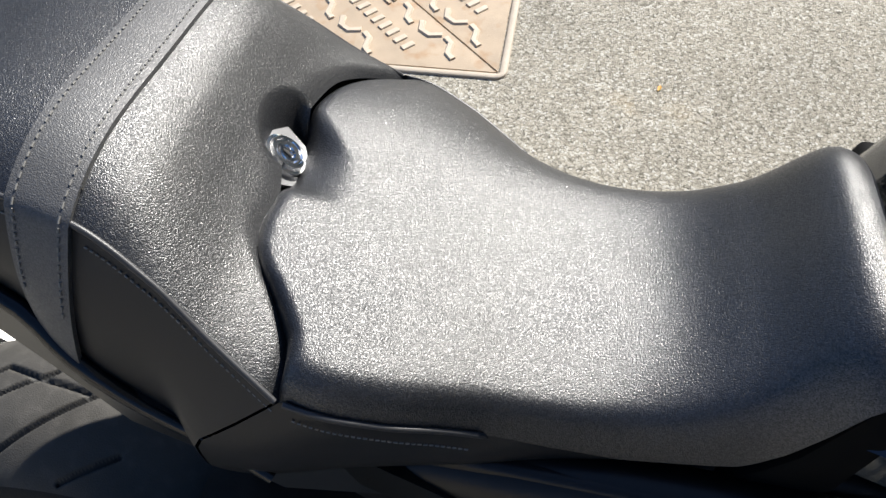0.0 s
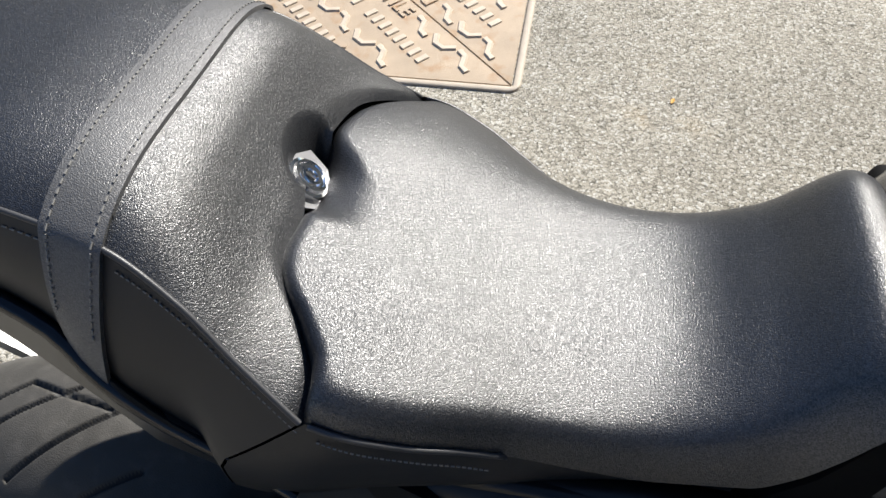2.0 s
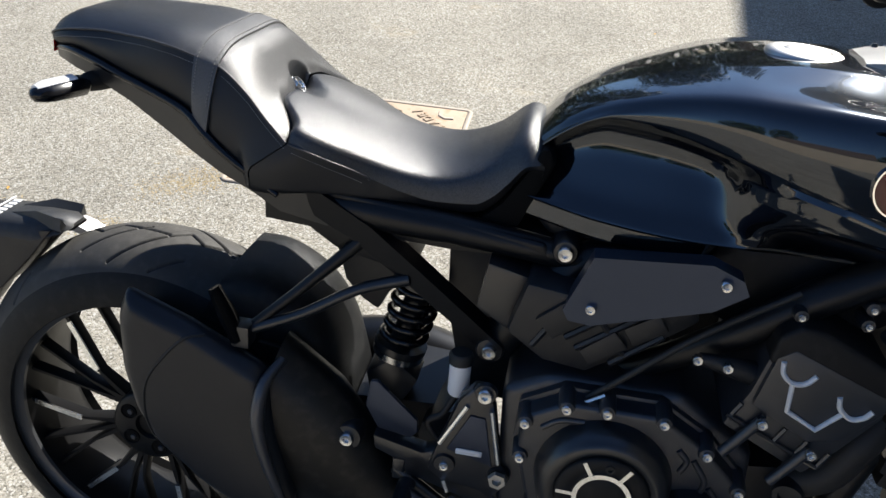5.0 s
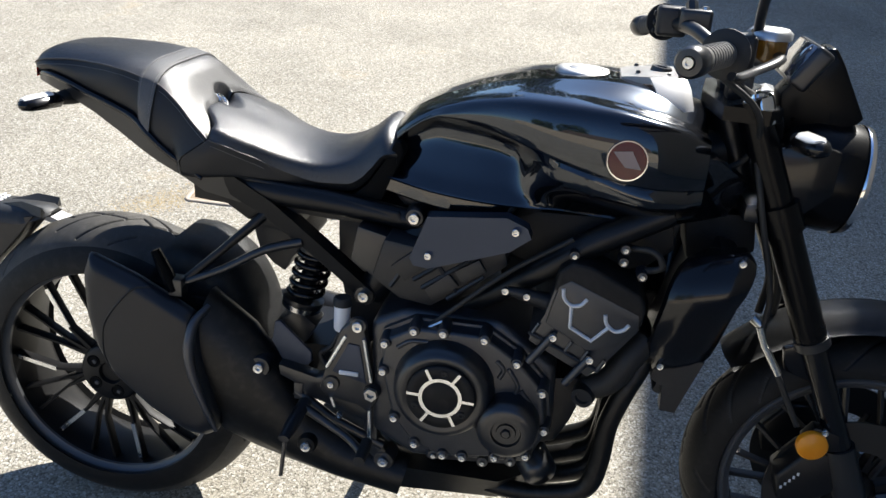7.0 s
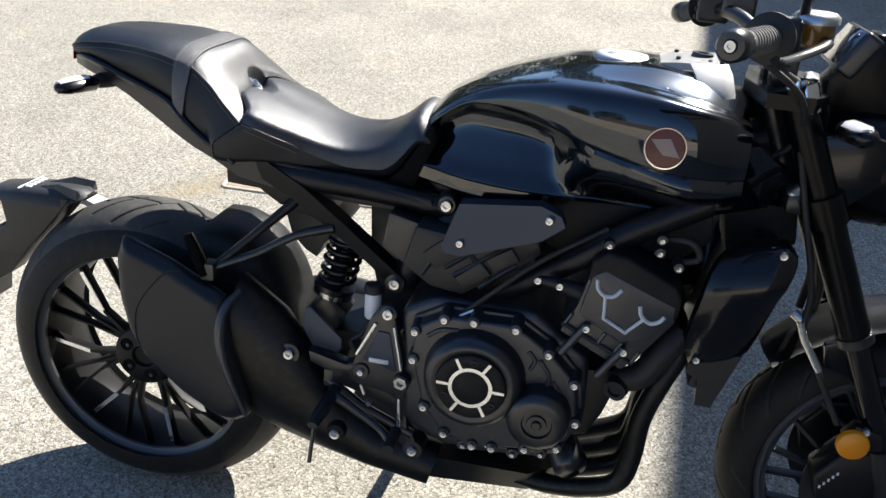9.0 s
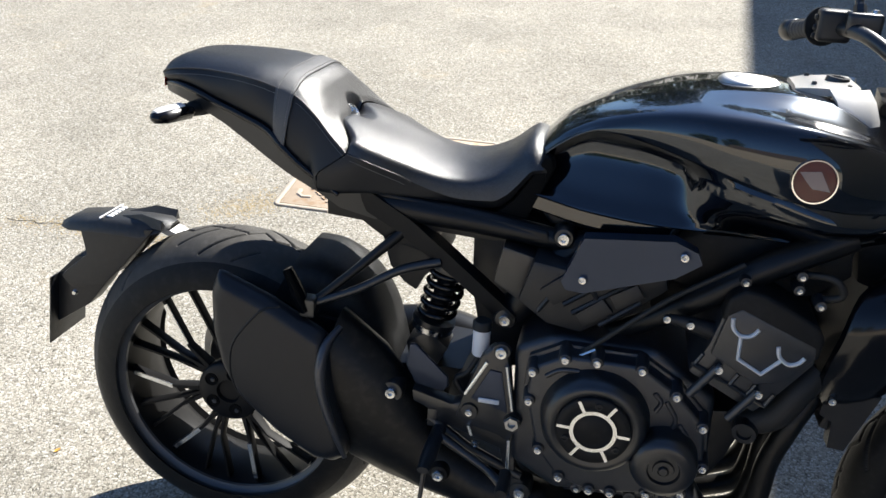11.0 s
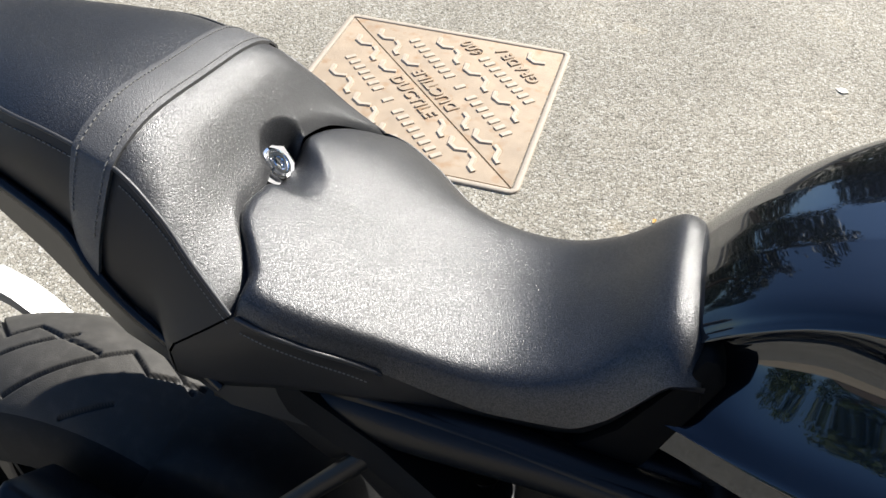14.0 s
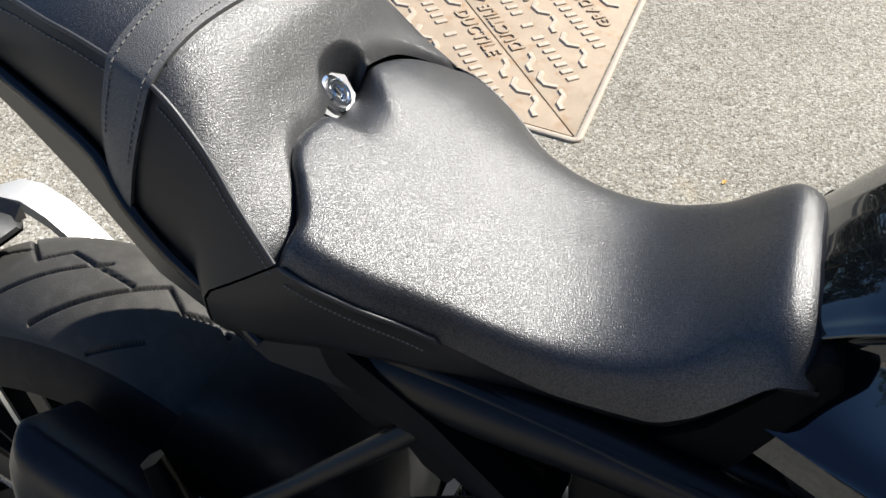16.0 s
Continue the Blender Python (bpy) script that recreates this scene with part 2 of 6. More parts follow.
def lathe(profile, at=(0, 0, 0), n=40, axis=(0, -1, 0), closed=False):
    """A turned body: (radius, along the axis) pairs about a line through at."""
    ax = Vector(axis).normalized()
    u = ax.orthogonal().normalized()
    v = ax.cross(u)
    o = Vector(at)
    rings = [[o + h * ax + max(r, 1e-5) * (math.cos(a) * u + math.sin(a) * v) for a in np.linspace(0, 2 * math.pi, n, endpoint=False)] for r, h in profile]
    if closed:
        rings.append(rings[0])
    bm = loft(rings, caps=False)
    bmesh.ops.remove_doubles(bm, verts=bm.verts, dist=2e-5)
    return bm


def block(a, b, bev=0.004, seg=2):
    bm = loft([[(x, y, z) for x, z in ((a[0], a[2]), (b[0], a[2]), (b[0], b[2]), (a[0], b[2]))] for y in (a[1], b[1])])
    bmesh.ops.recalc_face_normals(bm, faces=bm.faces)
    return bevelled(bm, bev, seg)


def pillow(poly, y_out, y_in, r=0.02, poly_in=None, crown=0.003):
    """A solid with the given side outline (x, z), softly rounded towards its outer side."""
    y_out = [y_out] * len(poly) if np.ndim(y_out) == 0 else list(y_out)
    A = np.array([(1, x, z) for x, z in poly])
    y_out = [float(v) for v in A @ np.linalg.lstsq(A, np.array(y_out), rcond=None)[0]]
    pts = [np.array((x, y, z)) for (x, z), y in zip(poly, y_out)]
    depths = [y_in] * len(poly) if np.ndim(y_in) == 0 else list(y_in)
    back = [np.array((x, y, z)) for (x, z), y in zip(poly_in or poly, depths)]

    def rounded(q):
        q = [a + (b - a) * k / 3 for a, b in zip(q, q[1:] + q[:1]) for k in range(3)]
        for _ in range(2):
            q = [a + (b - a) * k for a, b in zip(q, q[1:] + q[:1]) for k in (0.25, 0.75)]
        return q

    pts, back = rounded(pts), rounded(back)
    c = np.mean(pts, axis=0)
    R = float(np.mean([math.hypot(p[0] - c[0], p[2] - c[2]) for p in pts]))
    sg = 1 if float(np.mean(depths)) > float(np.mean(y_out)) else -1
    rings = [back]
    for a in np.linspace(0, 90, 8):
        k, d = 1 - r * (1 - math.cos(radians(a))) / R, r * (1 - math.sin(radians(a)))
        rings.append([np.array((c[0] + (p[0] - c[0]) * k, p[1] + sg * d, c[2] + (p[2] - c[2]) * k)) for p in pts])
    k1 = 1 - r / R
    for f in (0.7, 0.4, 0.12):
        rings.append([np.array((c[0] + (p[0] - c[0]) * k1 * f, c[1] + (p[1] - c[1]) * f - sg * crown * (1 - f * f), c[2] + (p[2] - c[2]) * k1 * f)) for p in pts])
    bm = loft([[tuple(p) for p in ring] for ring in rings])
    bmesh.ops.recalc_face_normals(bm, faces=bm.faces)
    return bm


def drape(bm, pts, lift=0.0):
    """Lays (x, z) points on the outer (right) side of a body."""
    tree_ = BVHTree.FromBMesh(bm)
    out = []
    for x, z in pts:
        hit = tree_.ray_cast(Vector((x, -0.6, z)), Vector((0, 1, 0)))[0]
        if hit is not None:
            out.append((x, hit.y - lift, z))
    return out


def join(*bms):
    out = bmesh.new()
    for b in bms:
        me = bpy.data.meshes.new("t")
        b.to_mesh(me)
        b.free()
        out.from_mesh(me)
        bpy.data.meshes.remove(me)
    return out


def moved(bm, m):
    bmesh.ops.transform(bm, matrix=m, verts=bm.verts)
    return bm


def mirrored(bm):
    bmesh.ops.scale(bm, vec=(1, -1, 1), verts=bm.verts)
    bmesh.ops.reverse_faces(bm, faces=bm.faces)
    return bm


def thing(name, label, category, at=(0, 0, 0), group=""):
    e = new(name)
    e.location = at
    return tagged(e, label, category, group)

# ---------------------------------------------------------------- ground and surroundings
def asphalt():
    """Worn tarmac: pale chippings of several colours in a dark binder, with stains."""
    m = bpy.data.materials.new("worn_tarmac")
    m.use_nodes = True
    n, link = m.node_tree.nodes, m.node_tree.links.new
    b = n["Principled BSDF"]
    co = n.new("ShaderNodeTexCoord")

    def tex(kind, scale, **kw):
        t = n.new(kind)
        t.inputs["Scale"].default_value = scale
        for k, v in kw.items():
            t.inputs[k].default_value = v
        link(co.outputs["Object"], t.inputs["Vector"])
        return t

    warp = tex("ShaderNodeTexNoise", 70, Detail=3)
    add = n.new("ShaderNodeVectorMath")
    add.operation = "MULTIPLY_ADD"
    add.inputs[1].default_value = (0.012, 0.012, 0.012)
    link(warp.outputs["Color"], add.inputs[0])
    link(co.outputs["Object"], add.inputs[2])
    stones = n.new("ShaderNodeTexVoronoi")
    stones.inputs["Scale"].default_value = 195
    link(add.outputs[0], stones.inputs["Vector"])
    small = n.new("ShaderNodeTexVoronoi")
    small.inputs["Scale"].default_value = 460
    link(add.outputs[0], small.inputs["Vector"])
    sep = n.new("ShaderNodeSeparateColor")
    link(stones.outputs["Color"], sep.inputs["Color"])
    hue = n.new("ShaderNodeValToRGB")
    cr = hue.color_ramp
    cr.elements[0].position, cr.elements[0].color = 0.0, (0.215, 0.200, 0.165, 1)
    cr.elements[1].position, cr.elements[1].color = 1.0, (0.600, 0.580, 0.530, 1)
    for p, c in ((0.25, (0.315, 0.292, 0.240, 1)), (0.55, (0.400, 0.368, 0.303, 1)), (0.8, (0.455, 0.428, 0.368, 1))):
        e = cr.elements.new(p)
        e.color = c
    link(sep.outputs["Red"], hue.inputs["Fac"])
    gap = n.new("ShaderNodeMapRange")
    gap.inputs["From Min"].default_value, gap.inputs["From Max"].default_value = 0.56, 0.95
    link(stones.outputs["Distance"], gap.inputs["Value"])
    pits = tex("ShaderNodeTexNoise", 210, Detail=4, Roughness=0.7)
    pit = n.new("ShaderNodeMapRange")
    pit.inputs["From Min"].default_value, pit.inputs["From Max"].default_value = 0.57, 0.64
    link(pits.outputs["Fac"], pit.inputs["Value"])
    deep = n.new("ShaderNodeMath")
    deep.operation = "MAXIMUM"
    link(gap.outputs["Result"], deep.inputs[0])
    link(pit.outputs["Result"], deep.inputs[1])
    base = n.new("ShaderNodeMix")
    base.data_type = "RGBA"
    base.inputs["B"].default_value = (0.100, 0.090, 0.070, 1)
    link(deep.outputs[0], base.inputs["Factor"])
    link(hue.outputs["Color"], base.inputs["A"])
    # stains and worn patches
    blot = tex("ShaderNodeTexNoise", 1.3, Detail=7, Roughness=0.62)
    br = n.new("ShaderNodeMapRange")
    br.inputs["From Min"].default_value, br.inputs["From Max"].default_value = 0.35, 0.68
    br.inputs["To Min"].default_value, br.inputs["To Max"].default_value = 0.80, 1.14
    link(blot.outputs["Fac"], br.inputs["Value"])
    mul = n.new("ShaderNodeVectorMath")
    mul.operation = "SCALE"
    link(base.outputs["Result"], mul.inputs[0])
    link(br.outputs["Result"], mul.inputs["Scale"])
    # rusty yellow lichen stains
    rust = tex("ShaderNodeTexNoise", 2.6, Detail=8, Roughness=0.7)
    rr = n.new("ShaderNodeMapRange")
    rr.inputs["From Min"].default_value, rr.inputs["From Max"].default_value, rr.inputs["To Max"].default_value = 0.60, 0.72, 0.35
    link(rust.outputs["Fac"], rr.inputs["Value"])
    st = n.new("ShaderNodeMix")
    st.data_type = "RGBA"
    st.inputs["B"].default_value = (0.36, 0.25, 0.11, 1)
    link(rr.outputs["Result"], st.inputs["Factor"])
    link(mul.outputs[0], st.inputs["A"])
    link(st.outputs["Result"], b.inputs["Base Color"])
    b.inputs["Roughness"].default_value = 0.85
    b.inputs["Specular IOR Level"].default_value = 0.3
    inv = n.new("ShaderNodeMath")
    inv.operation = "SUBTRACT"
    inv.inputs[0].default_value = 1.0
    link(deep.outputs[0], inv.inputs[1])
    fine = n.new("ShaderNodeMath")
    fine.operation = "MULTIPLY_ADD"
    fine.inputs[1].default_value = -0.4
    link(small.outputs["Distance"], fine.inputs[0])
    link(inv.outputs[0], fine.inputs[2])
    bump = n.new("ShaderNodeBump")
    bump.inputs["Strength"].default_value, bump.inputs["Distance"].default_value = 0.6, 0.0024
    link(fine.outputs[0], bump.inputs["Height"])
    link(bump.outputs["Normal"], b.inputs["Normal"])
    return m


def iron():
    """Cast iron with a pale tan film of dust and rust."""
    m = material("rusty_cast_iron", (0.43, 0.335, 0.24), 0.7, var=0.28, scale=14, grain=0.6, gsize=0.002)
    n, link = m.node_tree.nodes, m.node_tree.links.new
    b = n["Principled BSDF"]
    src = b.inputs["Base Color"].links[0].from_socket
    co = n.new("ShaderNodeTexCoord")
    a = n.new("ShaderNodeTexNoise")
    a.inputs["Scale"].default_value, a.inputs["Detail"].default_value = 22, 7
    link(co.outputs["Object"], a.inputs["Vector"])
    r = n.new("ShaderNodeMapRange")
    r.inputs["From Min"].default_value, r.inputs["From Max"].default_value, r.inputs["To Max"].default_value = 0.55, 0.72, 0.7
    link(a.outputs["Fac"], r.inputs["Value"])
    mx = n.new("ShaderNodeMix")
    mx.data_type = "RGBA"
    mx.inputs["B"].default_value = (0.36, 0.20, 0.09, 1)
    link(r.outputs["Result"], mx.inputs["Factor"])
    link(src, mx.inputs["A"])
    link(mx.outputs["Result"], b.inputs["Base Color"])
    return m


M["tarmac"], M["iron"] = asphalt(), iron()
# paler than the plate: worn tops, plus the sunlit edges put into the colour
M["stud"] = material("worn_sunlit_stud_iron", (0.52, 0.44, 0.345), 0.5, var=0.25, scale=40, grain=0.4, gsize=0.002)
M["worn_iron"] = material("worn_iron_edge", (0.44, 0.375, 0.30), 0.6, var=0.2, scale=30, grain=0.5, gsize=0.002)
M["render_wall"] = material("beige_render", (0.42, 0.36, 0.28), 0.85, var=0.1, scale=3, grain=0.4, gsize=0.004)
M["roof"] = material("roof_tile", (0.10, 0.075, 0.06), 0.8, var=0.3, scale=5, grain=0.5, gsize=0.01)
M["leaf"] = material("leaf", (0.045, 0.075, 0.025), 0.6, var=0.4, scale=4)
M["dry_leaf"] = material("dry_leaf", (0.55, 0.30, 0.05), 0.6, var=0.3, scale=60)
M["bark"] = material("bark", (0.10, 0.075, 0.05), 0.9, var=0.3, grain=0.6, gsize=0.01)

bm = bmesh.new()
bmesh.ops.create_grid(bm, x_segments=8, y_segments=8, size=150)
tagged(part("ground", bm, "tarmac", smooth=0), "pale worn tarmac with exposed chippings and stains", "ground", kind="structure")


def boundary_wall(name, x0, y0, x1, y1, h, mat, label, thick=0.3):
    d = Vector((x1 - x0, y1 - y0, 0))
    bm = block((0, 0, 0), (d.length, thick, h), 0.02)
    ob = part(name, bm, mat)
    ob.matrix_basis = pose(x0, y0, 0, 0, 0, math.degrees(math.atan2(d.y, d.x)))
    tagged(ob, label, "wall", kind="structure")
    return ob


# the house wall whose shade lies across the front wheel, and the walls behind the camera
EAVE = 6.2
shade = Vector((SUN_TO.x, SUN_TO.y, 0)) * (EAVE / SUN_TO.z)
w0, w1 = Vector((1.083 - 0.06 * 12, -12.0, 0)) + shade, Vector((1.083 + 0.06 * 12, 12.0, 0)) + shade
boundary_wall("wall_east", w0.x, w0.y, w1.x, w1.y, EAVE, "render_wall", "tall beige rendered house wall in shade", -0.4)
boundary_wall("wall_south", -22.0, -17.0, 22.0, -17.0, 2.8, "render_wall", "long beige rendered boundary wall")


def roof(name, x0, x1, y0, y1, z0, z1):
    bm = loft([[(x, y0, z0), (x, y1, z0), (x, (y0 + y1) / 2, z1)] for x in (x0, x1)])
    return tagged(part(name, bm, "roof", smooth=0), "dark tiled pitched roof over the boundary wall", "roof", kind="structure")


roof("roof_south", -6.0, 6.5, -21.0, -16.6, 2.85, 4.6)


def tree(at, h, seed, label, group):
    """A tapered trunk with limbs and a crown of leaf clumps with gaps between them."""
    rnd = random.Random(seed)
    t = thing("tree", label, "tree", at, group)
    part("trunk", tube([(0, 0, 0), (0.1, 0.05, h * 0.3), (0.0, 0.1, h * 0.62)], [0.2, 0.15, 0.07], 9), "bark", t)
    for k in range(5):
        a = 2 * math.pi * k / 5 + rnd.uniform(-0.4, 0.4)
        z = h * rnd.uniform(0.3, 0.45)
        part("limb", tube([(0.08, 0.05, z), (0.1 * h * math.cos(a), 0.1 * h * math.sin(a), z + 0.12 * h), (0.19 * h * math.cos(a), 0.19 * h * math.sin(a), z + 0.2 * h)], [0.08, 0.06, 0.03], 7), "bark", t)
    vs, fs = [], []
    for i in range(130):
        c = Vector((rnd.gauss(0, 1), rnd.gauss(0, 1), rnd.gauss(0, 1))).normalized() * rnd.uniform(0.2, 1.0) ** 0.6
        c = Vector((c.x * h * 0.30, c.y * h * 0.30, h * 0.62 + c.z * h * 0.37))
        for k in range(34):
            p = c + Vector((rnd.gauss(0, 0.30), rnd.gauss(0, 0.30), rnd.gauss(0, 0.24)))
            a, b = Vector((rnd.gauss(0, 1), rnd.gauss(0, 1), rnd.gauss(0, 1))).normalized(), Vector((rnd.gauss(0, 1), rnd.gauss(0, 1), rnd.gauss(0, 1))).normalized()
            s = rnd.uniform(0.12, 0.24)
            n = len(vs)
            vs += [p - a * s, p + b * s * 0.5, p + a * s, p - b * s * 0.5]
            fs.append((n, n + 1, n + 2, n + 3))
    me = bpy.data.meshes.new("crown")
    me.from_pydata([tuple(v) for v in vs], [], fs)
    me.materials.append(M["leaf"])
    ob = new("crown", me)
    ob.parent = t
    ob["kind"] = "stuff"
    return t


# rows of trees that close the yard on both long sides
for i, (x, y, h) in enumerate(((-17.5, -21.0, 9.0), (-12.5, -20.0, 8.0), (-7.0, -22.5, 9.5), (9.5, -22.0, 5.0), (12.5, -21.0, 5.4), (17.0, -20.0, 9.5))):
    tree((x, y, 0), h, 3 + i, "leafy green tree behind the boundary wall", "trees behind the wall")
for i, (x, y, h) in enumerate(((-19.0, 13.0, 9.0), (-14.5, 14.5, 9.5), (-10.0, 14.0, 9.0), (-5.5, 14.8, 9.5), (-0.8, 17.0, 6.6), (2.8, 18.0, 6.4))):
    tree((x, y, 0), h, 20 + i, "tall dark leafy tree beyond the yard", "trees beyond the yard")

def hedge(x0, x1, y, deep, h, n, seed, label):
    """A clipped row of leaves with a ragged face and top."""
    rnd = random.Random(seed)
    vs, fs = [], []
    for i in range(n):
        p = Vector((rnd.uniform(x0, x1), y + deep * rnd.uniform(-0.5, 0.5), h * rnd.random() ** 0.8 + rnd.gauss(0, 0.10)))
        a, b = (Vector((rnd.gauss(0, 1), rnd.gauss(0, 1), rnd.gauss(0, 1))).normalized() for _ in range(2))
        q, m = rnd.uniform(0.12, 0.26), len(vs)
        vs += [p - a * q, p + b * q * 0.6, p + a * q, p - b * q * 0.6]
        fs.append((m, m + 1, m + 2, m + 3))
    me = bpy.data.meshes.new("hedge")
    me.from_pydata([tuple(v) for v in vs], [], fs)
    me.materials.append(M["leaf"])
    return tagged(new("hedge", me), label, "hedge", kind="stuff")


hedge(-26.0, 3.5, 19.5, 1.2, 3.6, 14500, 41, "tall dark green hedge beyond the yard")

# a mossy crack in the tarmac
def crack(pts, w, seed):
    rnd = random.Random(seed)
    line = [Vector((x, y, 0)) for x, y in pts]
    path = [a.lerp(b, k / 9) + Vector((rnd.gauss(0, 0.006), rnd.gauss(0, 0.006), 0)) for a, b in zip(line[:-1], line[1:]) for k in range(9)]
    return grid_mesh([[(p.x - w * rnd.uniform(0.3, 1) * 0.3, p.y - w * rnd.uniform(0.3, 1), 0.0012), (p.x, p.y, 0.0016), (p.x + w * rnd.uniform(0.3, 1) * 0.3, p.y + w * rnd.uniform(0.3, 1), 0.0012)] for p in path])


def moss(pts, n, spread, seed):
    rnd = random.Random(seed)
    vs, fs = [], []
    for i in range(n):
        k = rnd.randrange(len(pts) - 1)
        f = rnd.random()
        x, y = (pts[k][j] + (pts[k + 1][j] - pts[k][j]) * f + rnd.gauss(0, spread) for j in (0, 1))
        r, h, m = rnd.uniform(0.0012, 0.0036), rnd.uniform(0.0006, 0.002), len(vs)
        ring = [(x + r * math.cos(a) * rnd.uniform(0.6, 1.2), y + r * math.sin(a) * rnd.uniform(0.6, 1.2), 0.0005) for a in np.linspace(0, 2 * math.pi, 5, endpoint=False)]
        vs += ring + [(x, y, h)]
        fs += [(m + q, m + (q + 1) % 5, m + 5) for q in range(5)]
    me = bpy.data.meshes.new("moss")
    me.from_pydata(vs, [], fs)
    me.materials.append(M["moss"])
    return me


def grid_mesh(pts):
    bm = bmesh.new()
    v = [[bm.verts.new(p) for p in r] for r in pts]
    for a, b in zip(v[:-1], v[1:]):
        for i in range(len(a) - 1):
            bm.faces.new((a[i], a[i + 1], b[i + 1], b[i]))
    return bm


M["moss"] = material("yellow_moss", (0.40, 0.30, 0.15), 0.9, var=0.4, scale=80)
M["crack"] = material("crack_dirt", (0.10, 0.085, 0.06), 0.95, var=0.4, scale=60, grain=0.6, gsize=0.003)
CRACK = [(-1.25, 0.94), (-1.0, 0.955), (-0.85, 0.93), (-0.65, 0.935), (-0.53, 0.87)]
tagged(part("crack", crack(CRACK, 0.0032, 11), "crack", smooth=0), "narrow dirt-filled crack in the pale tarmac", "crack", kind="structure")
tagged(new("moss", moss(CRACK, 1500, 0.026, 12)), "yellowish moss growing along a crack in the tarmac", "moss", kind="stuff")
LICHEN = [(-0.62, 1.15), (-0.50, 1.22), (-0.44, 1.30)]
tagged(new("moss", moss(LICHEN, 900, 0.045, 13)), "thin yellowish lichen patch on the tarmac by the cover", "moss", kind="stuff")

# ---------------------------------------------------------------- the access cover in the tarmac
CX, CY, CS = -0.098, 1.594, 0.345
cover = thing("manhole_cover", "square rusty cast-iron access cover with raised chevrons, set in the tarmac", "manhole cover", (CX, CY, 0))


def square_ring(a, b, z0, z1, bev, r=0.028):
    """A square rim with rounded corners."""
    def outline(h, rr, z):
        return [(sx * (h - rr) + rr * math.cos(q), sy * (h - rr) + rr * math.sin(q), z) for sx, sy, q0 in ((1, 1, 0), (-1, 1, 90), (-1, -1, 180), (1, -1, 270)) for q in np.radians(np.linspace(q0, q0 + 90, 7))]
    bm = loft([outline(a, r, z0), outline(a, r, z1 - bev), outline(a - bev, r - bev, z1), outline(b + bev, 0.006, z1), outline(b, 0.005, z1 - bev), outline(b, 0.005, z0), outline(a, r, z0)], caps=False)
    bmesh.ops.remove_doubles(bm, verts=bm.verts, dist=1e-5)
    return bm


part("frame", square_ring(CS, CS - 0.017, -0.03, 0.0055, 0.002), "worn_iron", cover, "grey worn iron rim")
for s in (1, -1):
    i = CS - 0.0205
    poly = [(-i + 0.003, i), (i, -i + 0.003), (i, i)] if s > 0 else [(-i, i - 0.003), (-i, -i), (i - 0.003, -i)]
    bm = loft([[(x, y, z) for x, y in poly] for z in (-0.025, 0.0042)])
    bmesh.ops.recalc_face_normals(bm, faces=bm.faces)
    part("plate", bevelled(bm, 0.0012), "iron", cover)
D2, P2 = Vector((1, -1, 0)).normalized(), Vector((1, 1, 0)).normalized()


def raised(pts, w, z0, h):
    """A raised bar with sloping flanks along a bent line."""
    bm = bmesh.new()
    rows = []
    for i, p in enumerate(pts):
        p = Vector(p)
        d = (Vector(pts[min(i + 1, len(pts) - 1)]) - Vector(pts[max(i - 1, 0)])).normalized()
        s = Vector((-d.y, d.x, 0))
        rows.append([bm.verts.new(p + s * o + Vector((0, 0, z))) for o, z in ((-w, z0), (-w * 0.62, z0 + h), (w * 0.62, z0 + h), (w, z0))])
    for a, b in zip(rows[:-1], rows[1:]):
        for k in range(3):
            bm.faces.new((a[k], a[k + 1], b[k + 1], b[k]))
    bm.faces.new(rows[0])
    bm.faces.new(rows[-1])
    return bm


# raised studs: a short bent bar, turned end for end in alternate rows
def stud(flip):
    pts = [(-0.036, 0.012, 0), (-0.013, 0.012, 0), (0.013, -0.012, 0), (0.036, -0.012, 0)] if flip > 0 else [(-0.034, 0.012, 0), (-0.014, -0.010, 0), (0.014, -0.010, 0), (0.034, 0.012, 0)]
    return raised(pts, 0.0085, 0.0040, 0.0046)


stud_mesh = [mesh_of("stud", stud(1), M["stud"], 30), mesh_of("stud", stud(-1), M["stud"], 30)]
turn = math.degrees(math.atan2(D2.y, D2.x))


def put_stud(along, across, flip, yaw=0):
    p = D2 * along + P2 * across
    if max(abs(p.x), abs(p.y)) < CS - 0.052:
        shared("stud", stud_mesh[flip], cover, pose(p.x, p.y, 0, 0, 0, turn + yaw))


for half in (1, -1):
    for across, stations in ((0.036, (-0.40, -0.32, -0.24, -0.16, 0.17, 0.25, 0.33, 0.41)), (0.105, (-0.36, 0.33)), (0.170, (-0.28, -0.20, -0.12, -0.04, 0.04, 0.12, 0.20, 0.28)), (0.236, (0.235, -0.235)), (0.305, (-0.15, 0.145)), (0.365, (-0.09, -0.01, 0.07))):
        for i, al in enumerate(stations):
            put_stud(al, half * across, i % 2, 6 if i % 2 else -6)


def cast_text(s, along, across, size, up):
    cu = bpy.data.curves.new("lettering", "FONT")
    cu.body, cu.size, cu.extrude, cu.align_x, cu.align_y, cu.space_character = s, size, 0.0019, "CENTER", "CENTER", 1.06
    cu.offset = 0.0012
    cu.materials.append(M["iron"])
    p = D2 * along + P2 * across
    tmp = new("lettering", cu)
    bpy.context.view_layer.update()
    me = bpy.data.meshes.new_from_object(tmp.evaluated_get(bpy.context.evaluated_depsgraph_get()))
    bpy.data.objects.remove(tmp)
    ob = new("lettering", me)
    ob.parent = cover
    ob.matrix_basis = pose(p.x, p.y, 0.0060, 0, 0, turn + (0 if up else 180))
    return ob


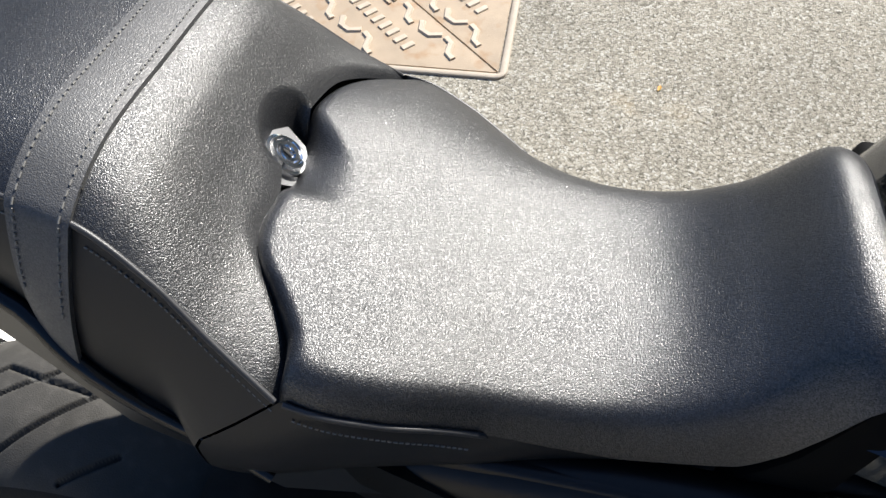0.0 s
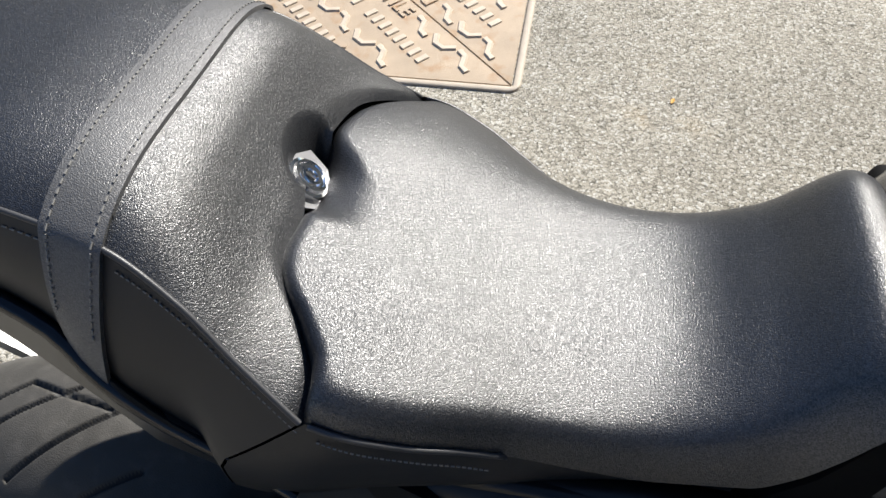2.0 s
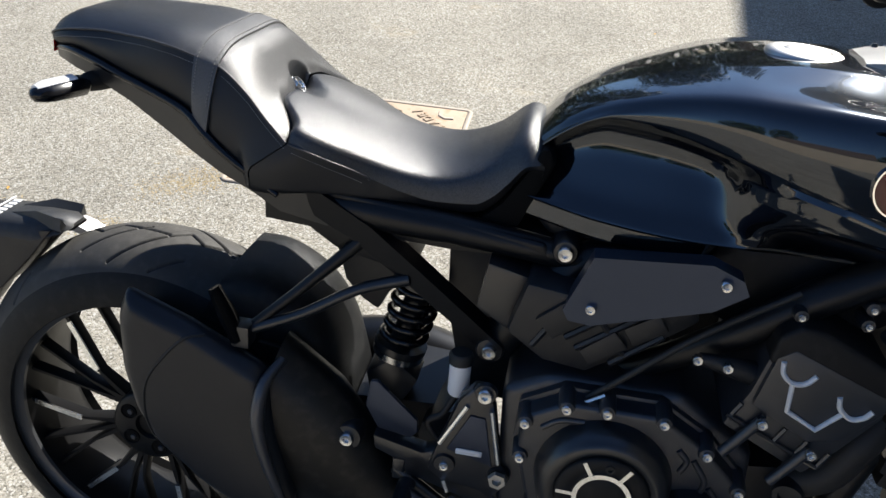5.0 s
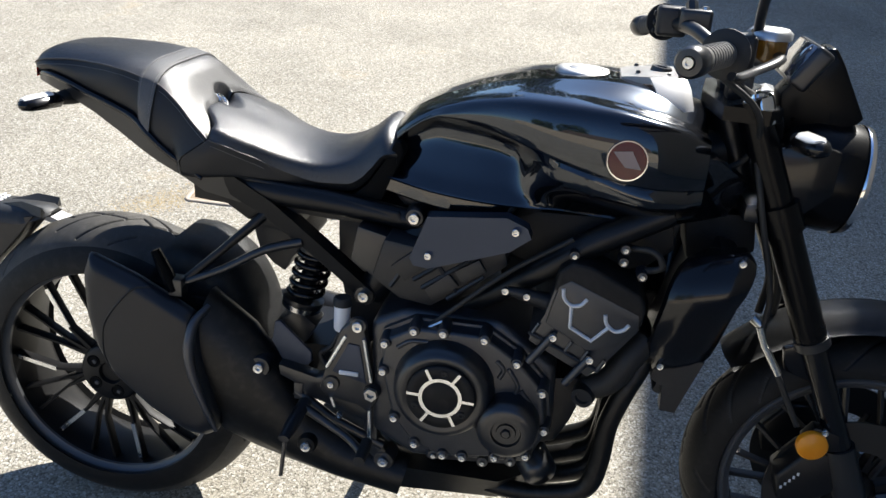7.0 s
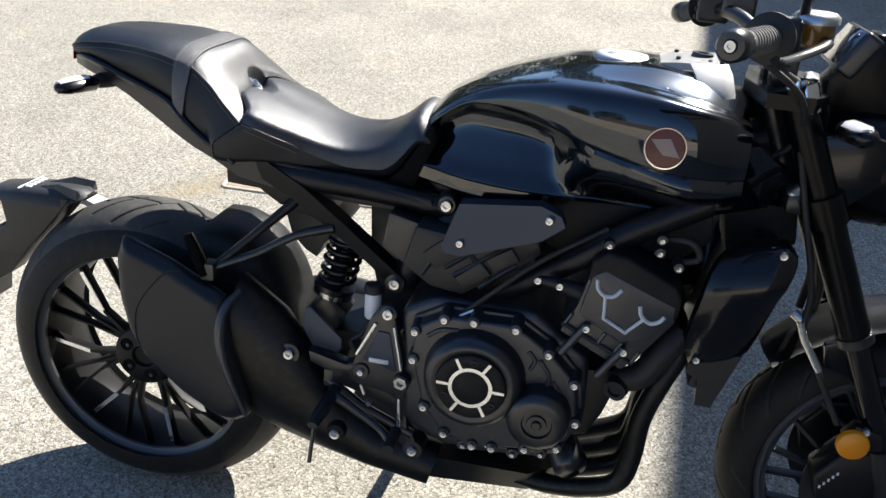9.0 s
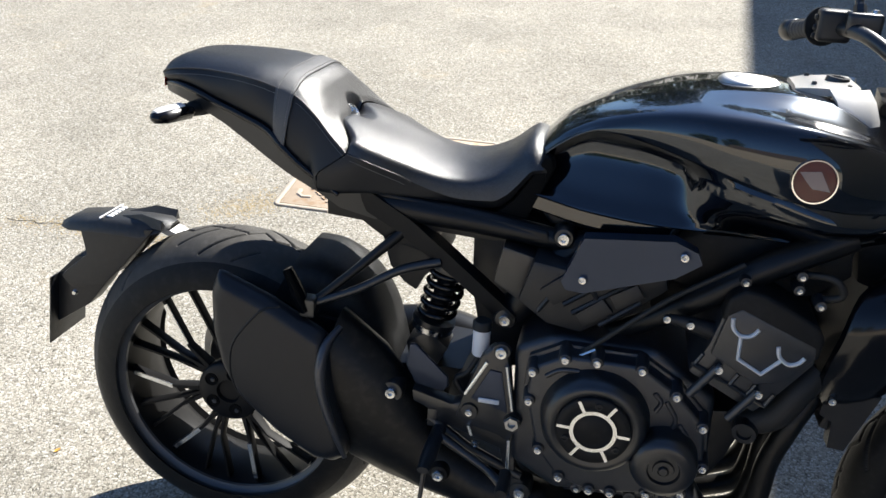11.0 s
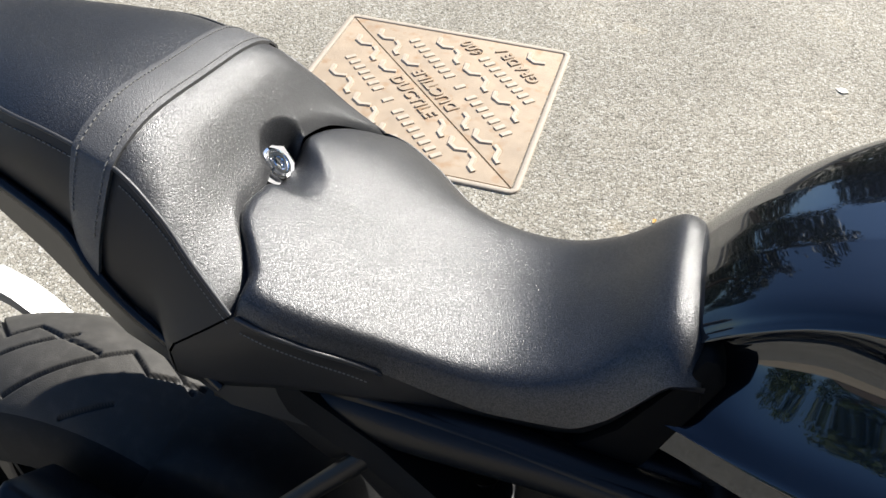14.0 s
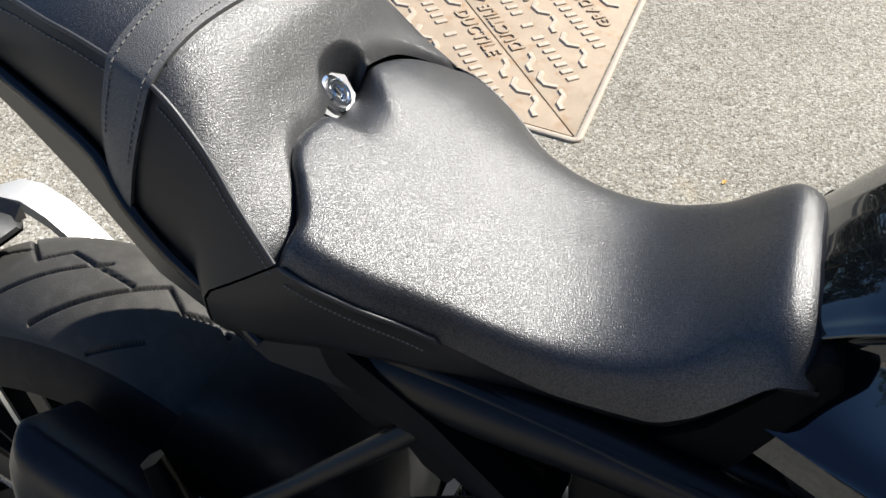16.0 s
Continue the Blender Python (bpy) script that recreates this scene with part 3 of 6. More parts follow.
bar_mesh = mesh_of("raised_bar", block((-0.0078, -0.0165, 0), (0.0078, 0.0165, 0.0036), 0.0014, 1), M["stud"], 30)


def cast_bars(words, along, across, length, size, up):
    """Rows of plain raised strokes for lettering that stays unwritten."""
    total = sum(words) + len(words) - 1
    step = length / total
    x = -length / 2
    p = D2 * along + P2 * across
    put = pose(p.x, p.y, 0.0040, 0, 0, turn + (0 if up else 180))
    for w in words:
        for k in range(w):
            shared("raised_bar", bar_mesh, cover, put @ pose(x + (k + 0.5) * step, 0, 0))
        x += (w + 1) * step


for half, up in ((-1, True), (1, False)):
    cast_text("DUCTILE", 0.005, half * 0.036, 0.052, up)
    cast_bars((7, 1, 8), 0.005, half * 0.103, 0.55, 0.042, up)
    cast_bars((9,), 0.045 * half, half * 0.236, 0.27, 0.042, up)
    cast_text("600", -0.145 * half, half * 0.236, 0.052, up)
    cast_text("GRADE /", 0.0, half * 0.305, 0.048, up)

M["petal"] = material("pale_leaf", (0.62, 0.58, 0.50), 0.6, var=0.1, scale=60)
# fallen leaves and crumbs on the tarmac
rnd = random.Random(11)


def leaf_mesh(s, mat="dry_leaf", wide=1.0, curl=0.25):
    bm = bmesh.new()
    pts = [(0, -1), (0.45, -0.3), (0.35, 0.4), (0, 1), (-0.35, 0.4), (-0.45, -0.3)]
    mid = bm.verts.new((0, 0, 0.0))
    v = [bm.verts.new((x * s * wide, y * s, curl * s * abs(x) + 0.05 * s)) for x, y in pts]
    for i in range(6):
        bm.faces.new((mid, v[i], v[(i + 1) % 6]))
    return mesh_of("dry_leaf", bm, M[mat], 0)


lm = leaf_mesh(0.010)
for x, y in ((0.57, 1.262), (-1.02, 1.05), (-0.489, 0.037), (0.9, 2.9)):
    o = shared("dry_leaf", lm, None, pose(x, y, 0.002, 0, 0, rnd.uniform(0, 360)))
    tagged(o, "tiny curled yellow dry leaf on the tarmac", "leaf", "fallen leaves")

pale = shared("dry_leaf", leaf_mesh(0.019, "petal", 1.7, 0.06), None, pose(1.008, 1.991, 0.002, 0, 0, 70))
tagged(pale, "pale flat fallen leaf lying on the tarmac", "leaf", "fallen leaves")

# ---------------------------------------------------------------- the motorcycle, leaning on its side stand
LEAN = 10.3
bike = thing("motorcycle", "black naked motorcycle parked on its side stand on tarmac", "motorcycle", (0, 0, 0.0015))
bike.rotation_euler = (radians(-LEAN), 0, 0)

# ---- seats: stations along the machine (metres ahead of the rear axle)
PIPE_X = (-0.117, -0.110, -0.096, -0.06, 0.0, 0.05, 0.09, 0.13, 0.163, 0.20, 0.23, 0.262)
PIPE_Y = (0.026, 0.047, 0.066, 0.083, 0.094, 0.107, 0.117, 0.120, 0.124, 0.132, 0.142, 0.153)
PIPE_Z = (0.936, 0.943, 0.952, 0.962, 0.967, 0.967, 0.964, 0.955, 0.946, 0.921, 0.893, 0.867)
RIDE_X = (0.20, 0.262, 0.28, 0.315, 0.345, 0.37, 0.41, 0.45, 0.50, 0.523, 0.54, 0.565, 0.582)
RIDE_Y = (0.140, 0.153, 0.154, 0.146, 0.134, 0.125, 0.117, 0.112, 0.109, 0.108, 0.108, 0.107, 0.103)
RIDE_Z = (0.890, 0.867, 0.862, 0.848, 0.835, 0.823, 0.808, 0.800, 0.802, 0.815, 0.834, 0.862, 0.864)


def pillion_top(x, y):
    yp, zp = sm(x, PIPE_X, PIPE_Y), sm(x, PIPE_X, PIPE_Z)
    zc = sm(x, (-0.117, -0.110, -0.095, -0.055, 0.0, 0.08, 0.14, 0.163, 0.175, 0.187, 0.200, 0.213, 0.226, 0.240, 0.27), (0.938, 0.952, 0.969, 0.984, 0.988, 0.985, 0.976, 0.969, 0.9635, 0.954, 0.939, 0.923, 0.909, 0.898, 0.881))
    t = np.clip(np.abs(y) / yp, 0, 1)
    z = zp + (zc - zp) * (1 - t**4.2)
    # pocket behind the lock
    return z - 0.055 * np.exp(-((((x - 0.2215) / 0.0095) ** 2 + ((y - 0.020) / 0.026) ** 2) ** 4))


def seam_x(y):
    """The wavy gap between the seats; the far shoulder sits further back than the near one."""
    near = sm(np.abs(y), (0, 0.028, 0.042, 0.061, 0.080, 0.093, 0.105, 0.117, 0.128, 0.140, 0.155), (0.219, 0.226, 0.228, 0.227, 0.2295, 0.236, 0.246, 0.2545, 0.2605, 0.262, 0.260))
    far = sm(np.abs(y), (0, 0.030, 0.049, 0.0756, 0.0975, 0.115, 0.132, 0.147, 0.155), (0.219, 0.221, 0.222, 0.2245, 0.228, 0.234, 0.244, 0.256, 0.261))
    return np.where(np.asarray(y) < 0, near, far) if np.ndim(y) else (near if y < 0 else far)


def ride_centre(x):
    x = np.clip(np.asarray(x) + np.linspace(-0.03, 0.03, 7) * float(np.clip((0.53 - x) / 0.03, 0, 1)), 0.2, 0.582)
    z = sm(x, (0.20, 0.245, 0.28, 0.32, 0.36, 0.40, 0.45, 0.48, 0.51, 0.532, 0.546, 0.556, 0.566, 0.575, 0.582), (0.918, 0.907, 0.893, 0.876, 0.859, 0.847, 0.845, 0.852, 0.870, 0.890, 0.902, 0.9065, 0.9045, 0.8985, 0.889))
    return float(np.mean(z))


def ride_top(x, y):
    yp, zp = sm(x, RIDE_X, RIDE_Y), sm(x, RIDE_X, RIDE_Z)
    zc = ride_centre(x)
    t = np.clip(np.abs(y) / yp, 0, 1)
    p = sm(x, (0.2, 0.27, 0.32, 0.385, 0.48, 0.54, 0.58), (7, 26, 34, 34, 22, 9, 6))
    soft = sm(x, (0.2, 0.26, 0.34, 0.44, 0.58), (0.30, 0.28, 0.30, 0.42, 0.46))
    far = sm(x, (0.2, 0.29, 0.335, 0.385, 0.45, 0.58), (2.0, 2.1, 2.8, 4.5, 6.0, 3.4))
    z = zc - (zc - zp) * np.where(np.asarray(y) > 0, t**far, soft * t**2.2 + (1 - soft) * t**p)
    # hollow ahead of the lock, between two shoulders
    k = np.clip((x - 0.222) / 0.052, 0, 1)
    mid, half = 0.012 - 0.022 * k, 0.036 - 0.016 * k
    z = z - 0.024 * np.exp(-(((y - mid) / half) ** 4)) * (1 - k) ** 1.6
    return z - 0.004 * np.exp(-((y / 0.05) ** 2)) * np.exp(-(((x - 0.28) / 0.06) ** 2))


def bottom_edge(x):
    return (sm(x, (-0.117, -0.09, -0.06, -0.02, 0.07, 0.117, 0.147, 0.165, 0.21, 0.25, 0.275, 0.32, 0.41, 0.48, 0.53, 0.582), (0.024, 0.066, 0.083, 0.095, 0.113, 0.124, 0.136, 0.140, 0.141, 0.148, 0.152, 0.140, 0.112, 0.098, 0.096, 0.100)),
            sm(x, (-0.117, -0.09, -0.06, -0.02, 0.02, 0.07, 0.117, 0.147, 0.165, 0.21, 0.25, 0.275, 0.32, 0.41, 0.48, 0.51, 0.53, 0.55, 0.565, 0.582), (0.928, 0.936, 0.940, 0.932, 0.919, 0.904, 0.888, 0.866, 0.850, 0.822, 0.799, 0.796, 0.800, 0.793, 0.784, 0.789, 0.806, 0.834, 0.853, 0.856)))


pillion = part("pillion_seat", grid_mesh([[(lambda X, Y: (X, Y, pillion_top(X, Y) - sm(abs(s), (0, 0.55, 0.8, 1), (0.004, 0.004, 0.006, 0.007)) * (max(0, u - 0.97) / 0.03) ** 2))(x := -0.117 + u * (seam_x(s * 0.155) + 0.004 + 0.117), s * sm(x, PIPE_X, PIPE_Y)) for s in np.linspace(-1, 1, 81)] for u in np.r_[np.linspace(0, 0.06, 8)[:-1], np.linspace(0.06, 0.76, 36)[:-1], np.linspace(0.76, 1, 44)]]), "vinyl", bike, "black grained vinyl pillion seat", 180)

US = np.r_[np.linspace(0, 0.20, 34)[:-1], np.linspace(0.20, 1, 52)]
NS = 121


def rider_rows():
    rows = []
    for u in US:
        row = []
        for s in np.sin(np.linspace(-math.pi / 2, math.pi / 2, NS)):
            x0 = seam_x(s * 0.155) + 0.001
            x = x0 + u * (0.582 - x0)
            y = s * sm(x, RIDE_X, RIDE_Y)
            d = x - x0
            drop = sm(abs(s), (0, 0.5, 0.75, 1), (0.009, 0.009, 0.012, 0.013)) * (1 - math.sqrt(max(0.0, 1 - (1 - min(1, d / 0.012)) ** 2))) + 0.003 * math.exp(-d / 0.014)
            row.append((x, y, ride_top(x, y) - drop))
        rows.append(row)
    first = [(x - 0.001, y, z - 0.03) for x, y, z in rows[0]]
    last = [(x + 0.003, y * 0.98, z - 0.02) for x, y, z in rows[-1]]
    end = [(x + 0.003, y * 0.96, min(z - 0.02, 0.85)) for x, y, z in rows[-1]]
    return [first, *rows, last, end]


def side_strip(x0, x1, edge, sign, n=40, bulge=0.006, rake=None):
    """The vinyl flank between the piping and the seat's foot."""
    rows = []
    for x in np.linspace(x0, x1, n):
        yt, zt = edge(x)
        yb, zb = bottom_edge(x)
        row = []
        b = bulge(x) if callable(bulge) else bulge
        for k in np.linspace(0, 1, 9):
            xk = x - (rake(x) * min(1, k / 0.55) if rake else 0)
            row.append((xk, sign * (yt + (yb - yt) * k + b * math.sin(math.pi * k)), zt + (zb - zt) * k))
        row.append((xk, sign * (yb - 0.012), zb - 0.004))
        rows.append(row)
    return grid_mesh(rows)


rider = part("rider_seat", grid_mesh(rider_rows()), "vinyl", bike, "black grained vinyl rider seat with two shoulders", 180)
ride_edge = lambda x: (sm(x, RIDE_X, RIDE_Y), sm(x, RIDE_X, RIDE_Z))
pill_edge = lambda x: (sm(x, PIPE_X, PIPE_Y), sm(x, PIPE_X, PIPE_Z))
flank_bulge = lambda x: sm(x, (0.26, 0.30, 0.36, 0.40, 0.58), (0.006, 0.005, 0.0015, 0.0, 0.001))
for sg in (-1, 1):
    part("side_panel", side_strip(0.264, 0.372, ride_edge, sg, 30, flank_bulge, lambda x: sm(x, (0.264, 0.30, 0.36), (0.050, 0.030, 0.0))), "vinyl_smooth", rider, "smooth dark vinyl side panel", 180)
    part("front_flank", side_strip(0.372, 0.585, ride_edge, sg, 40, flank_bulge), "vinyl_smooth", rider, "", 180)
    part("side_panel", side_strip(-0.1165, 0.262, pill_edge, sg, 70, 0.006, lambda x: sm(x, (0.15, 0.20, 0.262), (0.0, 0.012, 0.050))), "vinyl_smooth", pillion, "smooth dark vinyl side panel", 180)


part("rear_panel", grid_mesh([[(-0.117 - 0.003 * math.sin(math.pi * k), y * (1 - 0.05 * k), 0.936 + 0.0005 + (0.926 - 0.936) * k) for y in np.linspace(-0.026, 0.026, 9)] for k in np.linspace(0, 1, 4)]), "vinyl_smooth", pillion)
# dark base under the gap between the seats
part("seat_base", loft([[(x, y, z) for y, z in ((-w, 0.80), (-w, z1), (w, z1), (w, 0.80))] for x, w, z1 in ((0.17, 0.118, 0.86), (0.215, 0.125, 0.858), (0.30, 0.135, 0.835), (0.36, 0.11, 0.82))]), "plastic", bike, "black plastic base under the seats")


def on_edge(edge, xs, sg, out=0.0012, up=0.0008):
    return [(x, sg * (edge(x)[0] + out), edge(x)[1] + up) for x in xs]


for sg in (-1, 1):
    pts = on_edge(pill_edge, np.linspace(-0.1165, 0.134, 44), sg)
    part("piping", tube(pts, 0.0016, 7, 2), "piping", pillion, "thin raised piping")
    part("piping", tube(on_edge(pill_edge, np.linspace(0.163, 0.262, 24), sg, 0.0012, 0.0008 if sg < 0 else -0.0022), 0.0018, 7, 2), "piping", pillion, "thin raised piping")
    pts = on_edge(ride_edge, np.linspace(0.266, 0.362, 26), sg, 0.0012, 0.0008 if sg < 0 else -0.0022) + [(0.368, sg * 0.1225, 0.818), (0.375, sg * 0.1205, 0.808)]
    part("piping", tube(pts, 0.0018, 7, 2), "piping", rider, "thin raised piping")


def stitches(parent, edge, x0, x1, n, down=0.0085):
    """A row of short threads under the piping."""
    for sg in (-1, 1):
        bms = []
        for x in np.linspace(x0, x1, n):
            w = (x1 - x0) / n * 0.62
            q = []
            for xx in (x, x + w):
                yt, zt = edge(xx)
                yb, zb = bottom_edge(xx)
                k = down / max(0.02, math.hypot(zt - zb, yt - yb))
                q.append((xx, sg * (yt + (yb - yt) * k + 0.006 * math.sin(math.pi * k) + 0.0006), zt + (zb - zt) * k))
            bms.append(tube(q, 0.00055, 5, 1))
        part("stitching", join(*bms), "thread", parent, "row of pale thread stitches")


stitches(pillion, pill_edge, -0.09, 0.13, 54)
stitches(pillion, pill_edge, 0.168, 0.258, 34)
stitches(rider, ride_edge, 0.270, 0.355, 30)

# added black strip: stands in for the dark gap between seat and tank
part("seat_tank_filler", prism([(0.490, 0.765), (0.515, 0.786), (0.536, 0.806), (0.566, 0.856), (0.580, 0.885), (0.590, 0.885), (0.598, 0.866), (0.578, 0.820), (0.560, 0.775)], -0.101, 0.101, 0.005), "void", bike, "black strip added for the shaded gap between seat and tank")

# strap over the pillion seat
def strap_line(s, w):
    """Point on the strap: s from -1 (low right) to 1 (low left), w across its width."""
    a = abs(s)
    sg = -1 if s < 0 else 1
    k = min(1, a / 0.55)
    xr, xf = 0.131 + 0.004 * (1 - k * k), 0.1635 + 0.003 * (1 - k * k)
    x = xr + (xf - xr) * w
    if a <= 0.55:
        yp = sm(x, PIPE_X, PIPE_Y)
        y = k * yp
        r = 1.0
        z = pillion_top(min(x, 0.1635) if w > 0 else x, y)
        z = pillion_top(x, y) if x < 0.164 else pillion_top(0.164, y) - (x - 0.164) * 0.45
        return Vector((x, sg * (y + 0.002 * k**6), z + 0.0032))
    k = (a - 0.55) / 0.45
    yt, zt = pill_edge(x)
    yb, zb = bottom_edge(x)
    return Vector((x - (0.002 + 0.012 * w) * k, sg * (yt + (yb - yt) * k + 0.006 * math.sin(math.pi * k) + 0.0034), zt + (zb - zt) * k + 0.003 * (1 - k)))


srows = []
ss = np.linspace(-1, 1, 121)
for s in ss:
    row = [strap_line(s, w) for w in np.linspace(0, 1, 9)]
    nrm = Vector((0, 0, 0.003)) if abs(s) < 0.5 else Vector((0, -0.003 if s < 0 else 0.003, 0))
    srows.append([row[0] - nrm * 1.3, *row, row[-1] - nrm * 1.3])
strap = part("strap", grid_mesh(srows), "vinyl_strap", pillion, "wide vinyl strap across the pillion seat", 50)
for w in (0.14, 0.86):
    bms = []
    for s in np.linspace(-0.8, 0.8, 74):
        a, b = strap_line(s, w), strap_line(s + 0.012, w)
        o = Vector((0, 0, 0.0004)) if abs(s) < 0.55 else Vector((0, math.copysign(0.0006, s), 0))
        bms.append(tube([a + o, b + o], 0.0006, 5, 1))
    part("stitching", join(*bms), "thread", strap, "row of thread stitches")

# lock in the gap between the seats
LN = Vector((0.71, 0.04, 0.71)).normalized()
lock = part("seat_lock", moved(bevelled(loft([[(x, y, z) for x, y in ((-0.016, 0.010), (-0.008, 0.018), (0.004, 0.0195), (0.028, 0.004), (0.023, -0.012), (0.008, -0.019), (-0.016, -0.014), (-0.024, -0.003))] for z in (-0.002, 0.001)]), 0.0006, 1), look((0.2205, 0.004, 0.8990), Vector((0.2205, 0.004, 0.8990)) - LN)), "lock_plate", bike, "grey steel seat lock plate")
LC = Vector((0.2220, 0.004, 0.8998))
part("barrel", lathe([(0.0001, 0.004), (0.0042, 0.004), (0.0050, 0.0060), (0.0072, 0.0064), (0.0080, 0.0046), (0.0094, 0.0046), (0.0102, 0.0060), (0.0118, 0.0058), (0.0126, 0.0035), (0.0146, 0.0030), (0.0152, -0.002)], LC, 32, LN), "chrome", lock, "polished lock barrel with keyhole")
part("keyhole", moved(block((-0.0009, -0.0035, 0), (0.0009, 0.0035, 0.0008), 0), look(LC + LN * 0.0042, LC)), "rubber", lock)

# the seats reach a little further out on the far side
for ob in (pillion, rider, *pillion.children, *rider.children, *strap.children):
    for v in ob.data.vertices:
        if v.co.y > 0.03:
            v.co.y = 0.03 + (v.co.y - 0.03) * (1 + 0.09 * float(np.clip((0.42 - v.co.x) / 0.10, 0, 1)))

# ---- tail
def tail_ring(x, y, z0, z1):
    return [(x, sg * yy, zz) for sg, yy, zz in ((-1, y * 0.60, z0 - 0.012), (-1, y * 0.965, z0), (-1, y, z1), (1, y, z1), (1, y * 0.965, z0), (1, y * 0.60, z0 - 0.012))]


cowl = []
for x, z0 in ((-0.118, 0.919), (-0.10, 0.916), (-0.06, 0.912), (-0.02, 0.901), (0.03, 0.880), (0.08, 0.853), (0.125, 0.829), (0.165, 0.812), (0.21, 0.791), (0.25, 0.768), (0.33, 0.742)):
    yb, zb = bottom_edge(x)
    cowl.append(tail_ring(x, yb + (0.004 if x > -0.11 else 0.002) - 0.16 * max(0, x - 0.21), z0, zb + 0.001))
tail = part("tail_cowl", bevelled(loft(cowl), 0.003), "tail", bike, "satin black tail cowl under the seat")
part("tail_lamp", bevelled(loft([[(-0.1190, y, z) for y, z in ((-0.030, 0.922), (0.030, 0.922), (0.028, 0.936), (-0.028, 0.936))], [(-0.100, y, z) for y, z in ((-0.066, 0.924), (0.066, 0.924), (0.064, 0.940), (-0.064, 0.940))]]), 0.003), "red", tail, "red tail lamp lens")
for sg in (-1, 1):
    part("tail_edge", tube([(x, sg * (bottom_edge(x)[0] + 0.004), bottom_edge(x)[1] - 0.004) for x in (-0.10, -0.06, -0.02, 0.02, 0.07, 0.117, 0.147, 0.18, 0.22, 0.25)], [0.004, 0.005, 0.006, 0.006, 0.006, 0.006, 0.006, 0.005, 0.005, 0.004], 8, 3), "gloss", tail)


def indicator(base, tip, parent, name="indicator", k=1.0):
    b, t = Vector(base), Vector(tip)
    d = t - b
    ob = part(name, tube([b, b + d * 0.28], [0.011, 0.009], 8, 1), "rubber", parent, "slim indicator with a smoked lens")
    q = [b + d * 0.25, b + d * 0.36, b + d * 0.8, b + d * 0.96, t]
    part("housing", tube(q, [0.009 * k, 0.0165 * k, 0.0155 * k, 0.010 * k, 0.003], 8, 1, 0.72), "gloss", ob)
    part("lens", tube([v + Vector((-0.003, 0, 0.0062 * k)) for v in (b + d * 0.42, b + d * 0.8, b + d * 0.92)], [0.012 * k, 0.0115 * k, 0.006 * k], 8, 1, 0.6), "clear", ob, "bright clear lens")
    return ob


for sg in (-1, 1):
    indicator((-0.022, sg * 0.078, 0.897), (-0.059, sg * 0.187, 0.897), tail, k=1.2)
    part("indicator_stalk", bevelled(tube([(-0.016, sg * 0.050, 0.900), (-0.026, sg * 0.080, 0.898), (-0.036, sg * 0.112, 0.897)], [0.022, 0.019, 0.013], 8, 1, 0.85), 0.002), "rubber", tail)

part("tail_tray", prism([(0.220, 0.790), (0.232, 0.774), (0.280, 0.742), (0.325, 0.706), (0.40, 0.69), (0.42, 0.76), (0.25, 0.80)], -0.105, 0.105, 0.006), "plastic", tail, "black plastic tray under the seat")

